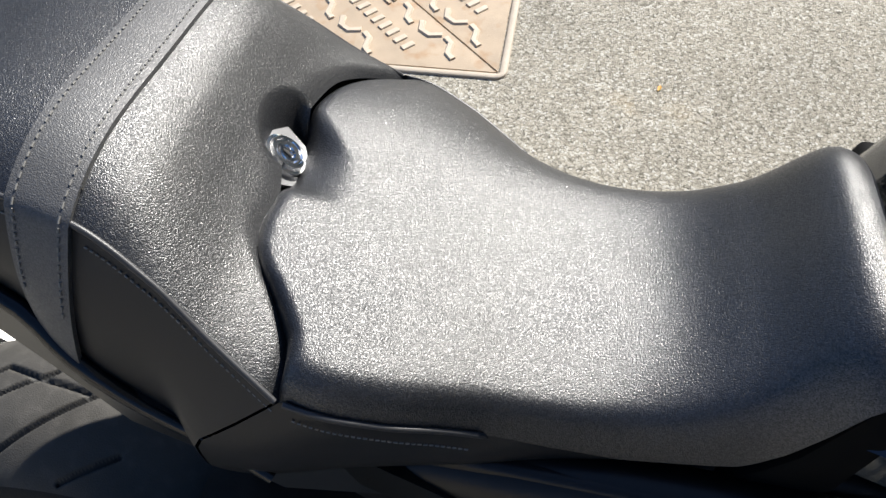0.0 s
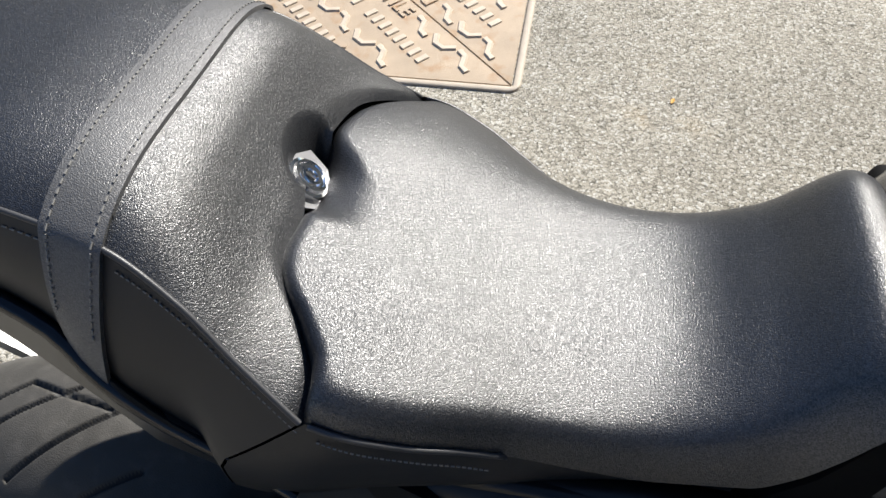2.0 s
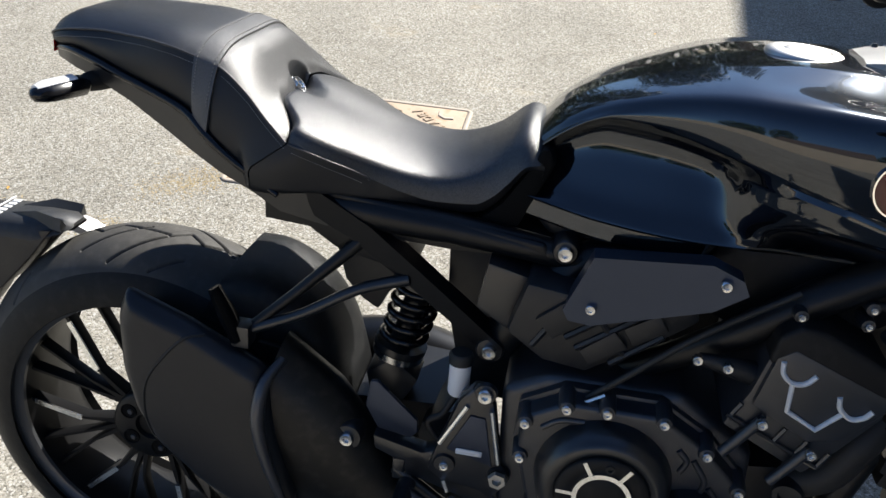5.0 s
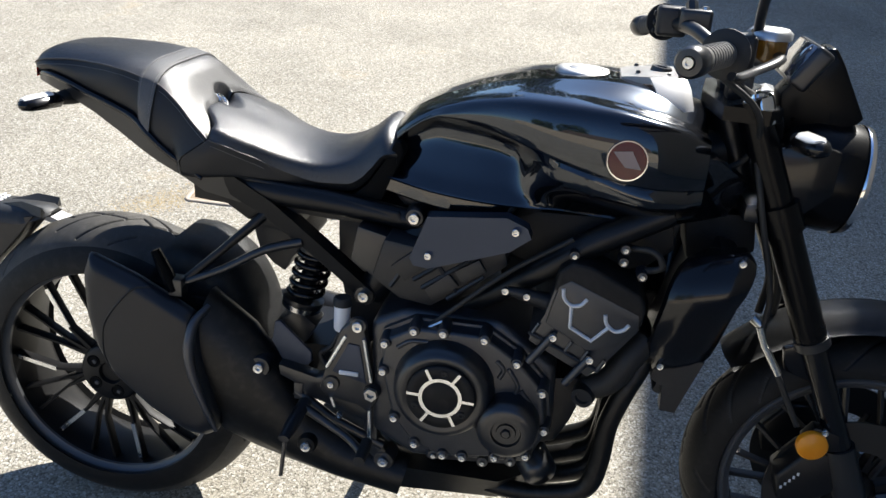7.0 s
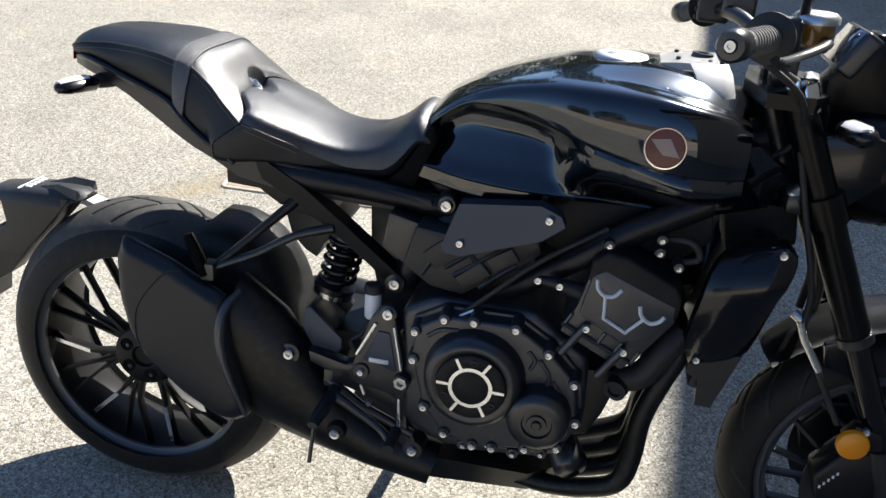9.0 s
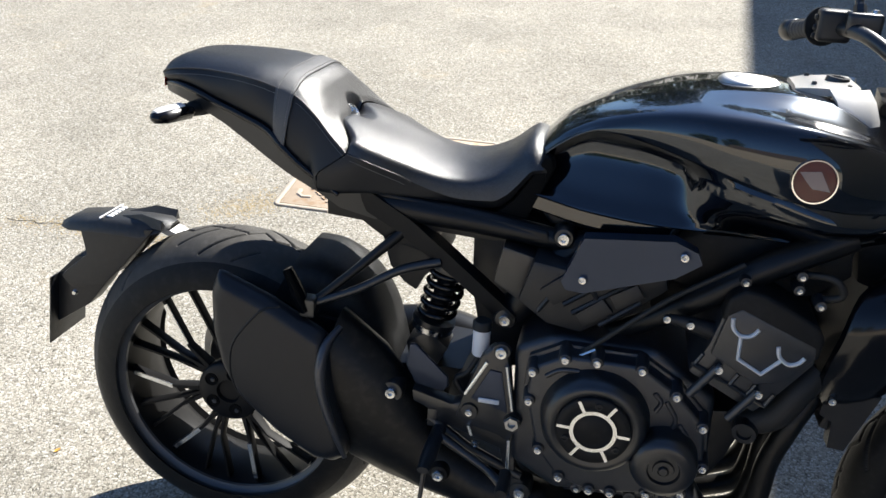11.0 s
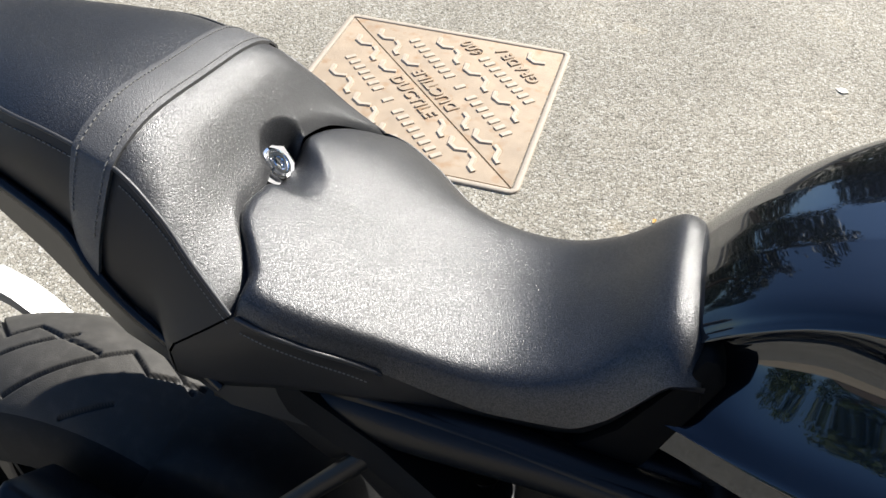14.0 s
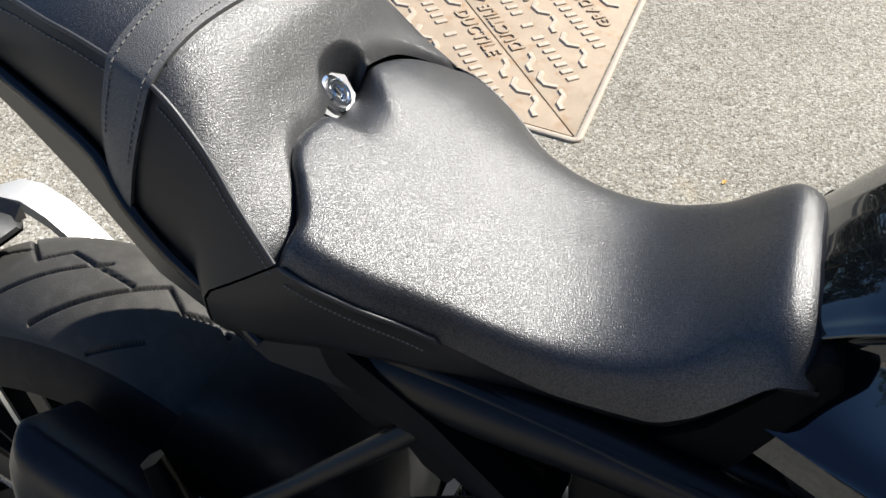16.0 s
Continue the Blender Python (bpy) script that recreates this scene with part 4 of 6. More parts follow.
# ---- rear tyre, with the grooves cut in
def tyre(name, R, W, crown, axle, n_t, n_s, grooves, pitch_n, parent, flange, crown_mat):
    """A tyre about the y axis through axle: round crown, flanks, and grooves given over one pitch (along, across)."""
    rc = R - crown
    prof = []
    for k in np.linspace(-1, 1, n_s):
        a = k * radians(112)
        y = W / 2 * math.copysign(abs(math.sin(min(abs(a), radians(90)))) ** 0.92, a) if abs(a) < radians(90) else math.copysign(W / 2 - (abs(a) - radians(90)) * 0.03, a)
        r = rc + crown * math.cos(a) if abs(a) < radians(90) else rc - (abs(a) - radians(90)) * (rc - flange) / radians(22)
        prof.append((r, y, k))
    arc = [0.0]
    for a, b in zip(prof[:-1], prof[1:]):
        arc.append(arc[-1] + math.hypot(a[0] - b[0], a[1] - b[1]))
    arc = np.array(arc) - arc[-1] / 2
    th = np.linspace(0, 2 * math.pi, n_t, endpoint=False)
    pitch = 2 * math.pi * R / pitch_n
    along = (th * R)[:, None] % pitch
    depth = np.zeros((n_t, n_s))
    for sg in (-1, 1):
        for g, w in grooves:
            for (x0, s0), (x1, s1) in zip(g[:-1], g[1:]):
                for off in (-pitch, 0, pitch, 2 * pitch):
                    shift = 0 if sg < 0 else pitch / 2
                    px, ps = along + shift - x0 + off - pitch, np.broadcast_to(sg * arc - s0, depth.shape)
                    dx, ds = x1 - x0, s1 - s0
                    t = np.clip((px * dx + ps * ds) / (dx * dx + ds * ds), 0, 1)
                    dist = np.hypot(px - t * dx, ps - t * ds)
                    depth = np.maximum(depth, np.clip((w - dist) / (0.6 * w), 0, 1))
    verts, faces = [], []
    for i, a in enumerate(th):
        for j, (r, y, k) in enumerate(prof):
            rr = r - 0.005 * depth[i, j] * (1 if abs(k) < 0.8 else 0)
            verts.append((axle[0] + rr * math.cos(a), axle[1] + y, axle[2] + rr * math.sin(a)))
    for i in range(n_t):
        for j in range(n_s - 1):
            i2 = (i + 1) % n_t
            faces.append((i * n_s + j, i2 * n_s + j, i2 * n_s + j + 1, i * n_s + j + 1))
    me = bpy.data.meshes.new(name)
    me.from_pydata(verts, [], faces)
    for p in me.polygons:
        p.use_smooth = True
    for q in ("tyre", crown_mat, "rubber"):
        me.materials.append(M[q])
    ks = np.array([abs(q[2]) for q in prof[:-1]])
    near = np.roll(depth, -1, axis=0)
    mean = 0.25 * (depth[:, :-1] + depth[:, 1:] + near[:, :-1] + near[:, 1:])
    # groove faces darker: dust-free rubber, and the shade inside put into the colour
    idx = np.where((mean > 0.45) & (ks < 0.8), 2, np.where(ks < 0.50, 1, 0)).astype(int).ravel()
    me.polygons.foreach_set("material_index", idx)
    ob = new(name, me)
    ob.parent = parent
    ob["label"] = "black rubber tyre with curved tread grooves"
    return ob


GROOVES = (([(0.272, 0.078), (0.231, 0.045), (0.200, 0.020), (0.166, -0.008), (0.137, 0.012), (0.097, -0.001), (0.051, -0.009)], 0.0030), ([(0.327, 0.052), (0.281, 0.022), (0.232, -0.008)], 0.0030), ([(0.196, 0.086), (0.149, 0.055)], 0.0028))


def wheel(name, axle, R, W, crown, flange, rimw, n_spoke, phase, label, n_t, faced=True, n_s=161):
    w = part(name, lathe([(0.020, -0.07), (0.034, -0.07), (0.05, -0.055), (0.056, -0.03), (0.05, 0.02), (0.05, 0.07), (0.02, 0.075)], axle, 40, (0, 1, 0)), "rim", bike, label)
    h = rimw / 2
    out = [(flange, -h), (flange - 0.003, -h - 0.003), (flange - 0.010, -h), (flange - 0.014, -h + 0.012), (flange - 0.020, -h + 0.03), (flange - 0.026, -h + 0.05), (flange - 0.026, h - 0.05), (flange - 0.014, h - 0.012), (flange - 0.010, h), (flange - 0.003, h + 0.003), (flange, h), (flange - 0.006, h - 0.02), (flange - 0.006, -h + 0.02)]
    part("rim", lathe(out, axle, 96, (0, 1, 0), True), "rim", w, "satin black cast rim")
    part("rim_edge", lathe([(flange + 0.001, -h - 0.0025), (flange - 0.003, -h - 0.0062), (flange - 0.009, -h - 0.005), (flange - 0.0105, -h - 0.002), (flange - 0.020, -h + 0.002), (flange - 0.021, -h + 0.008), (flange - 0.006, -h + 0.006)], axle, 120, (0, 1, 0), True), "rim_edge", w, "grey satin rim edge")
    # rear crown dusty; front crown darker, the shade on it put into the colour
    tyre("tyre", R, W, crown, axle, n_t, n_s, GROOVES, 7, w, flange, "tread" if faced else "tyre")
    o = Vector(axle)
    for k in range(n_spoke):
        for br, da in ((0, 0.0), (1, 21.0), (2, 35.0)):
            a1, a0 = radians(phase + k * 360 / n_spoke + da), radians(phase + k * 360 / n_spoke + 12 + 4 * br)
            p0 = Vector((math.cos(a0) * 0.050, -0.050, math.sin(a0) * 0.050))
            p1 = Vector((math.cos((a0 + a1) / 2) * 0.12, -0.060, math.sin((a0 + a1) / 2) * 0.12))
            p2 = Vector((math.cos(a1) * (flange - 0.022), -h + 0.030, math.sin(a1) * (flange - 0.022)))
            rings = []
            for q, d, ww, hh in ((p0, p1 - p0, 0.0085, 0.013), (p1, p2 - p0, 0.0044 if br == 0 else 0.0032, 0.010), (p2, p2 - p1, 0.0052 if br == 0 else 0.0042, 0.011)):
                s = Vector((-d.z, 0, d.x)).normalized()
                yv = Vector((0, 1, 0))
                rings.append([o + q + s * a * ww + yv * b * hh for a, b in ((-0.6, -1), (0.6, -1), (1, -0.4), (0.7, 1), (-0.7, 1), (-1, -0.4))])
            sp = part("spoke", bevelled(loft(rings), 0.0015, 1), "rim", w)
            if br == 0 and faced:
                s = Vector((-(p2 - p1).z, 0, (p2 - p1).x)).normalized()
                a, b = p1.lerp(p2, 0.05), p1.lerp(p2, 0.92)
                f = Vector((0, -0.0132, 0))
                part("machined_face", loft([[o + q + s * e * 0.0042 + f + Vector((0, g, 0)) for e, g in ((-1, 0), (1, 0), (1, 0.003), (-1, 0.003))] for q in (a, b)]), "inlay", sp, "bright machined face")
    return w


rear = wheel("rear_wheel", (0, 0.006, 0.32), 0.321, 0.198, 0.090, 0.243, 0.160, 7, 128.5, "black multi-spoke rear wheel", 1500, True, 221)
part("hub_plate", lathe([(0.0001, 0.064), (0.022, 0.064), (0.025, 0.071), (0.060, 0.071), (0.064, 0.067), (0.064, 0.045)], (0, 0, 0.32), 48), "rim", rear)
for k in range(5):
    a = radians(2 + 72 * k)
    # hub holes are discs painted black for the shade inside
    hole = part("hub_hole", lathe([(0.0001, 0.0716), (0.0112, 0.0716), (0.0122, 0.0730), (0.0136, 0.0730), (0.0142, 0.066)], (0.042 * math.cos(a), 0, 0.32 + 0.042 * math.sin(a)), 24), "void", rear)
    part("nut", lathe([(0.0001, 0.0745), (0.0040, 0.0745), (0.0048, 0.0735), (0.0048, 0.070)], (0.042 * math.cos(a) + 0.003, 0, 0.32 + 0.042 * math.sin(a)), 6), "rim_edge", hole)
part("brake_disc", lathe([(0.06, -0.086), (0.128, -0.086), (0.128, -0.091), (0.06, -0.091)], (0, 0, 0.32), 48, closed=True), "brushed", rear, "steel brake disc")
part("hub_carrier", lathe([(0.02, -0.04), (0.098, -0.055), (0.104, -0.062), (0.104, -0.08), (0.03, -0.084)], (0, 0, 0.32), 44, closed=True), "satin", rear, "dark hub carrier")
# swing arm on the far side and its chain guard
arm = part("swing_arm", tube([(0.50, 0.09, 0.42), (0.36, 0.13, 0.42), (0.18, 0.155, 0.37), (0.0, 0.15, 0.32), (-0.04, 0.15, 0.315)], [0.05, 0.055, 0.05, 0.06, 0.045], 12), "frame", bike, "single-sided swing arm")
part("axle_nut", lathe([(0.0001, -0.20), (0.03, -0.20), (0.03, -0.18), (0.05, -0.175), (0.05, -0.12)], (0, 0, 0.32), 24), "satin", arm)
part("crossmember", tube([(0.50, -0.10, 0.42), (0.50, 0.10, 0.42)], 0.05, 14), "satin", arm)

# ---- rear hugger with the plate bracket
hug = part("rear_hugger", bevelled(loft([[(x, y + 0.008, z) for y, z in ((-w, z0), (-w * 0.94, z1 - 0.010), (-w * 0.62, z1), (w * 0.62, z1), (w * 0.94, z1 - 0.010), (w, z0))] for x, w, z0, z1 in ((-0.372, 0.026, 0.606, 0.614), (-0.345, 0.042, 0.606, 0.630), (-0.272, 0.048, 0.612, 0.6405), (-0.19, 0.049, 0.612, 0.644), (-0.152, 0.036, 0.624, 0.640), (-0.138, 0.022, 0.630, 0.636))]), 0.003), "faded", bike, "black plastic rear hugger")
for sg in (-1, 1):
    part("fin", bevelled(loft([[(x, 0.006 + sg * (y + o), z) for o, z in ((-0.004, z0), (0.014, z0 - 0.004), (0.010, z1))] for x, y, z0, z1 in ((-0.240, 0.006, 0.6385, 0.6425), (-0.19, 0.018, 0.640, 0.656), (-0.146, 0.024, 0.634, 0.650))]), 0.0015), "faded", hug)
    part("stay", prism([(-0.160, 0.632), (-0.318, 0.614), (-0.314, 0.588), (-0.310, 0.560), (-0.356, 0.520), (-0.372, 0.505), (-0.350, 0.480), (-0.275, 0.500), (-0.238, 0.540), (-0.195, 0.588)], 0.008 + sg * 0.036, 0.008 + sg * 0.044, 0.003), "plastic", hug)
part("stripe", block((-0.2755, -0.034, 0.6395), (-0.2725, 0.050, 0.6420), 0), "decal", hug)
for k in range(5):
    part("lettering_bar", block((-0.266, -0.022 + k * 0.0125, 0.6400), (-0.254, -0.0135 + k * 0.0125, 0.6430), 0.0006, 1), "decal", hug)
part("crosspiece", prism([(-0.315, 0.608), (-0.308, 0.560), (-0.358, 0.512), (-0.340, 0.488), (-0.272, 0.506), (-0.222, 0.566), (-0.200, 0.604)], -0.030, 0.046, 0.005), "plastic", hug)
part("number_plate", moved(block((-0.0015, -0.075, -0.078), (0.0015, 0.050, 0.076), 0.001), pose(-0.400, 0.030, 0.425, 0, 7, 0)), "plastic", hug, "number plate seen from behind")
part("plate_bracket", prism([(-0.400, 0.492), (-0.345, 0.545), (-0.250, 0.548), (-0.290, 0.485), (-0.325, 0.440), (-0.405, 0.385)], -0.018, 0.03, 0.004), "plastic", hug)
part("plate_screw", lathe([(0.0001, 0.006), (0.004, 0.006), (0.006, 0.0)], (-0.335, -0.048, 0.478), 14), "steel", hug)
loop = part("hugger_arm", bevelled(loft([[(x, y0, z - 0.002), (x, y1, z), (x, y1, z - 0.014), (x, y0, z - 0.016)] for x, z, y0, y1 in ((-0.335, 0.520, 0.075, 0.115), (-0.318, 0.540, 0.100, 0.142), (-0.300, 0.556, 0.112, 0.152), (-0.267, 0.573, 0.118, 0.158), (-0.236, 0.576, 0.120, 0.160), (-0.200, 0.564, 0.120, 0.160), (-0.172, 0.547, 0.120, 0.160), (-0.12, 0.505, 0.122, 0.162), (-0.05, 0.430, 0.125, 0.165))]), 0.003), "silver", hug, "curved silver support arm")
# inner mudguard over the tyre, ahead of the axle
rows = []
for a in np.linspace(radians(2), radians(65), 30):
    row = []
    lift = sm(math.degrees(a), (2, 14, 25, 35, 45, 57, 65), (0.022, 0.028, 0.037, 0.050, 0.056, 0.044, 0.020))
    for phi in np.linspace(radians(-89), radians(50), 25):
        r = 0.232 + (0.093 + lift) * abs(math.cos(phi)) ** 0.30
        row.append((r * math.cos(a), 0.006 + 0.104 * math.copysign(abs(math.sin(phi)) ** 0.62, phi), 0.32 + r * math.sin(a)))
    rows.append(row)
g = grid_mesh(rows)
bmesh.ops.solidify(g, geom=g.faces, thickness=-0.005)
guard = part("inner_mudguard", g, "faded", bike, "black inner mudguard over the rear tyre")
part("skirt", prism([(0.205, 0.548), (0.262, 0.540), (0.330, 0.480), (0.405, 0.440), (0.430, 0.400), (0.33, 0.385), (0.25, 0.44)], -0.118, -0.106, 0.005), "matte", guard)
part("inner_fender", prism([(0.300, 0.765), (0.405, 0.750), (0.398, 0.692), (0.415, 0.657), (0.383, 0.624), (0.369, 0.594), (0.345, 0.608), (0.318, 0.637), (0.303, 0.690), (0.288, 0.715)], -0.055, 0.080, 0.006), "plastic", bike, "black inner fender between tyre and shock")
part("swing_arm_body", bevelled(loft([[(x, y, z) for y, z in ((-0.07, z0), (-0.07, z1), (0.10, z1 + 0.01), (0.10, z0))] for x, z0, z1 in ((0.345, 0.39, 0.45), (0.42, 0.38, 0.455), (0.54, 0.37, 0.46))]), 0.012, 3), "frame", bike, "satin black swing arm body")

# ---- fasteners, one mesh each size
def bolt_mesh(r):
    return mesh_of("bolt", lathe([(0.0001, 0.0015), (r * 0.42, 0.0015), (r * 0.46, r * 0.55), (r * 0.85, r * 0.6), (r, r * 0.42), (r, -0.004)], (0, 0, 0), 18), M["steel"], 40)


BOLT = {k: bolt_mesh(v) for k, v in (("s", 0.0048), ("m", 0.0066), ("l", 0.0105))}


def bolt(x, y, z, size="m", parent=None, tilt=(0, 0, 0)):
    return shared("bolt", BOLT[size], parent or bike, pose(x, y, z, *tilt), "bright zinc hex-socket bolt" if size == "l" else "")


# ---- silencer and exhaust
grow = lambda poly, k, c=(0.19, 0.47): [(c[0] + (x - c[0]) * k, c[1] + (z - c[1]) * k) for x, z in poly]
outline = [(0.045, 0.642), (0.140, 0.606), (0.243, 0.552), (0.252, 0.513), (0.262, 0.452), (0.290, 0.345), (0.286, 0.312), (0.266, 0.299), (0.234, 0.301), (0.160, 0.342), (0.082, 0.408), (0.050, 0.465), (0.034, 0.530), (0.032, 0.604)]
inner = [(x - (0.015 if z > 0.5 else 0), z - 0.055 if z > 0.54 else z) for x, z in outline]
sil = pillow(outline, (-0.200, -0.202, -0.202, -0.215, -0.220, -0.219, -0.216, -0.213, -0.212, -0.213, -0.216, -0.215, -0.214, -0.206), -0.105, 0.030, inner, 0.004)
seam_pts = drape(sil, [(p.x, p.z) for p in catmull([(0.160, 0, 0.592), (0.136, 0, 0.589), (0.105, 0, 0.556), (0.078, 0, 0.512), (0.074, 0, 0.460), (0.086, 0, 0.412)], 8)], 0.0002)
muffler = part("silencer", sil, "muffler", bike, "stubby satin black silencer", 180)
part("seam", tube(seam_pts, 0.0022, 6, 1), "rubber", muffler, "thin dark seam of the end cap")
part("collar", tube([(0.262, -0.165, 0.556), (0.248, -0.200, 0.536), (0.243, -0.216, 0.495), (0.250, -0.221, 0.445), (0.268, -0.220, 0.385), (0.289, -0.212, 0.322)], [0.006, 0.009, 0.0105, 0.009, 0.007, 0.004], 14, 6), "lip", muffler, "grey lip round the silencer's mouth")
cols = []
for x, z, ry, rz in ((0.230, 0.468, 0.060, 0.112), (0.31, 0.40, 0.060, 0.118), (0.37, 0.35, 0.052, 0.095), (0.43, 0.30, 0.048, 0.062), (0.52, 0.262, 0.045, 0.045), (0.64, 0.240, 0.045, 0.042)):
    cols.append([(x + 0.25 * rz * math.sin(a), -0.135 + ry * math.cos(a), z + rz * math.sin(a)) for a in np.linspace(0, 2 * math.pi, 20, endpoint=False)])
part("collector", loft(cols), "pipe", bike, "black exhaust collector", 60)
part("belly_pan", bevelled(loft([[(x, y, z) for y, z in ((-w, z1), (-w * 0.8, z0), (w * 0.8, z0), (w, z1))] for x, w, z0, z1 in ((0.44, 0.15, 0.235, 0.285), (0.60, 0.165, 0.200, 0.272), (0.82, 0.15, 0.205, 0.262), (0.88, 0.10, 0.222, 0.26))]), 0.01), "pipe", bike)
for k, y in enumerate((-0.165, -0.06, 0.06, 0.165)):
    q, f = -0.165 + 0.072 * k, 0.005 * k
    part("header_pipe", tube([(1.03, y * 0.9, 0.600), (1.048, y * 0.9, 0.565), (1.022 + f, 0.5 * (y + q), 0.500), (1.003 + f, q, 0.430), (0.998 + f, q, 0.350), (0.982 + f, q, 0.292), (0.93 + f, q * 0.95, 0.262), (0.86, q * 0.8, 0.236), (0.80, q * 0.7, 0.232)], 0.0185, 14, 5), "pipe", bike, "black header pipe")

# ---- engine
case = [(0.600, 0.573), (0.652, 0.603), (0.774, 0.604), (0.836, 0.566), (0.887, 0.514), (0.898, 0.437), (0.872, 0.377), (0.809, 0.364), (0.718, 0.351), (0.663, 0.367), (0.622, 0.419), (0.597, 0.518)]
engine = part("engine", prism([(0.57, 0.58), (0.63, 0.612), (0.80, 0.612), (0.90, 0.54), (0.905, 0.42), (0.87, 0.335), (0.66, 0.315), (0.58, 0.36)], -0.185, 0.19, 0.015, 3), "case", bike, "black inline engine with bright bolts")
crank = part("clutch_cover", prism(case, -0.226, -0.18, 0.006, 3, 0.03), "case", engine, "black cast clutch cover")
part("flange", prism(grow(case, 1.03, (0.75, 0.48)), -0.197, -0.178, 0.003), "case", crank)
for x, z in ((0.606, 0.566), (0.655, 0.597), (0.705, 0.600), (0.775, 0.598), (0.833, 0.562), (0.881, 0.513), (0.892, 0.440), (0.866, 0.384), (0.812, 0.372), (0.755, 0.362), (0.72, 0.360), (0.668, 0.375), (0.629, 0.422), (0.605, 0.512)):
    part("boss", lathe([(0.0001, 0.232), (0.009, 0.232), (0.0105, 0.228), (0.012, 0.19)], (x, 0, z), 16), "case", crank)
    bolt(x, -0.2335, z, "m", crank)
CL = (0.713, 0, 0.498)
clutch = part("clutch_dome", lathe([(0.0001, 0.262), (0.060, 0.262), (0.066, 0.266), (0.072, 0.2655), (0.078, 0.262), (0.084, 0.25), (0.0865, 0.236), (0.090, 0.215)], CL, 64), "satin", crank, "round black clutch housing")
part("clutch_plate", lathe([(0.0001, 0.2685), (0.028, 0.2685), (0.0305, 0.2665), (0.0375, 0.2665), (0.040, 0.2685), (0.0575, 0.2685), (0.0595, 0.266), (0.0595, 0.258)], CL, 64), "matte", clutch)
part("ring", lathe([(0.031, 0.266), (0.031, 0.2702), (0.0372, 0.2702), (0.0372, 0.266)], CL, 64, closed=True), "inlay", clutch, "bright machined ring")
for k in range(6):
    a = radians(-2 + 60 * k)
    d = Vector((math.cos(a), 0, math.sin(a)))
    s = Vector((-d.z, 0, d.x))
    o = Vector(CL)
    part("rib", loft([[o + d * r + s * w * 0.0026 + Vector((0, -y, 0)) for w, y in ((-1, 0.266), (1, 0.266), (1, 0.2702), (-1, 0.2702))] for r in (0.0365, 0.0575)]), "inlay", clutch, "bright machined rib")
for k in range(3):
    a = radians(85 + 120 * k)
    part("screw", lathe([(0.0001, 0.2686), (0.003, 0.2686), (0.0033, 0.2712), (0.0055, 0.2712), (0.006, 0.268)], (CL[0] + 0.047 * math.cos(a), 0, CL[2] + 0.047 * math.sin(a)), 16), "rubber", clutch)
GC = (0.829, 0, 0.449)
gen = part("pulse_cover", lathe([(0.0001, 0.268), (0.009, 0.268), (0.0095, 0.2705), (0.016, 0.2705), (0.017, 0.2665), (0.024, 0.2665), (0.026, 0.2715), (0.040, 0.2715), (0.049, 0.267), (0.0535, 0.255), (0.055, 0.22)], GC, 56), "satin", crank, "round black timing cover")
part("hex_plug", lathe([(0.0001, 0.2745), (0.007, 0.2745), (0.008, 0.273), (0.008, 0.266)], GC, 6), "satin", gen)
part("oil_filter", lathe([(0.0001, 0.055), (0.026, 0.052), (0.033, 0.042), (0.033, -0.05)], (0.876, -0.125, 0.318), 28, (0.45, -0.75, -0.3)), "satin", engine, "black oil filter canister")
part("sump", bevelled(loft([[(x, y, z) for x, z in ((0.64, 0.33), (0.87, 0.34), (0.84, 0.285), (0.68, 0.27))] for y in (-0.12, 0.12)]), 0.012), "case", engine)
for x, z in ((0.745, 0.345), (0.79, 0.335), (0.70, 0.335), (0.84, 0.345)):
    part("lug", lathe([(0.0001, 0.20), (0.010, 0.20), (0.012, 0.15)], (x, 0, z), 12), "case", engine)
    bolt(x, -0.202, z, "s", engine)
# raised mouldings on the clutch cover
for pts in ([(0.80, 0.560), (0.812, 0.545), (0.806, 0.528)], [(0.82, 0.548), (0.838, 0.52), (0.836, 0.50)], [(0.628, 0.56), (0.65, 0.575), (0.68, 0.578)], [(0.845, 0.51), (0.866, 0.48), (0.868, 0.44)]):
    part("moulding", tube([(x, -0.227, z) for x, z in pts], 0.004, 8), "case", crank)
# cylinders and head
cyl = part("cylinder_block", prism([(0.845, 0.600), (0.868, 0.652), (0.882, 0.712), (1.010, 0.668), (1.026, 0.645), (0.986, 0.586), (0.953, 0.545)], -0.214, 0.214, 0.006, 2), "case", engine, "black cylinder block leaning forward")
part("head_cover", prism([(0.878, 0.700), (0.884, 0.735), (0.905, 0.752), (0.935, 0.748), (1.018, 0.708), (1.030, 0.688), (1.026, 0.652)], -0.221, 0.221, 0.007, 3), "matte", engine, "black cam cover")
part("head_side", prism([(0.872, 0.640), (0.886, 0.708), (0.905, 0.722), (1.020, 0.675), (1.022, 0.655), (0.985, 0.610), (0.945, 0.598)], -0.2225, -0.20, 0.004), "case", cyl)
for name, pts in (("arc", [(0.894, 0.706), (0.897, 0.690), (0.909, 0.679), (0.924, 0.681), (0.934, 0.693)]), ("stem", [(0.910, 0.678), (0.912, 0.640), (0.949, 0.620), (0.974, 0.648)]), ("arc", [(0.966, 0.670), (0.970, 0.654), (0.984, 0.643), (0.998, 0.647), (1.006, 0.657)])):
    part(name, tube([(x, -0.2235, z) for x, z in pts], 0.0046, 8, 1 if name == "stem" else 5, 0.7), "decal", cyl, "pale machined emblem line")
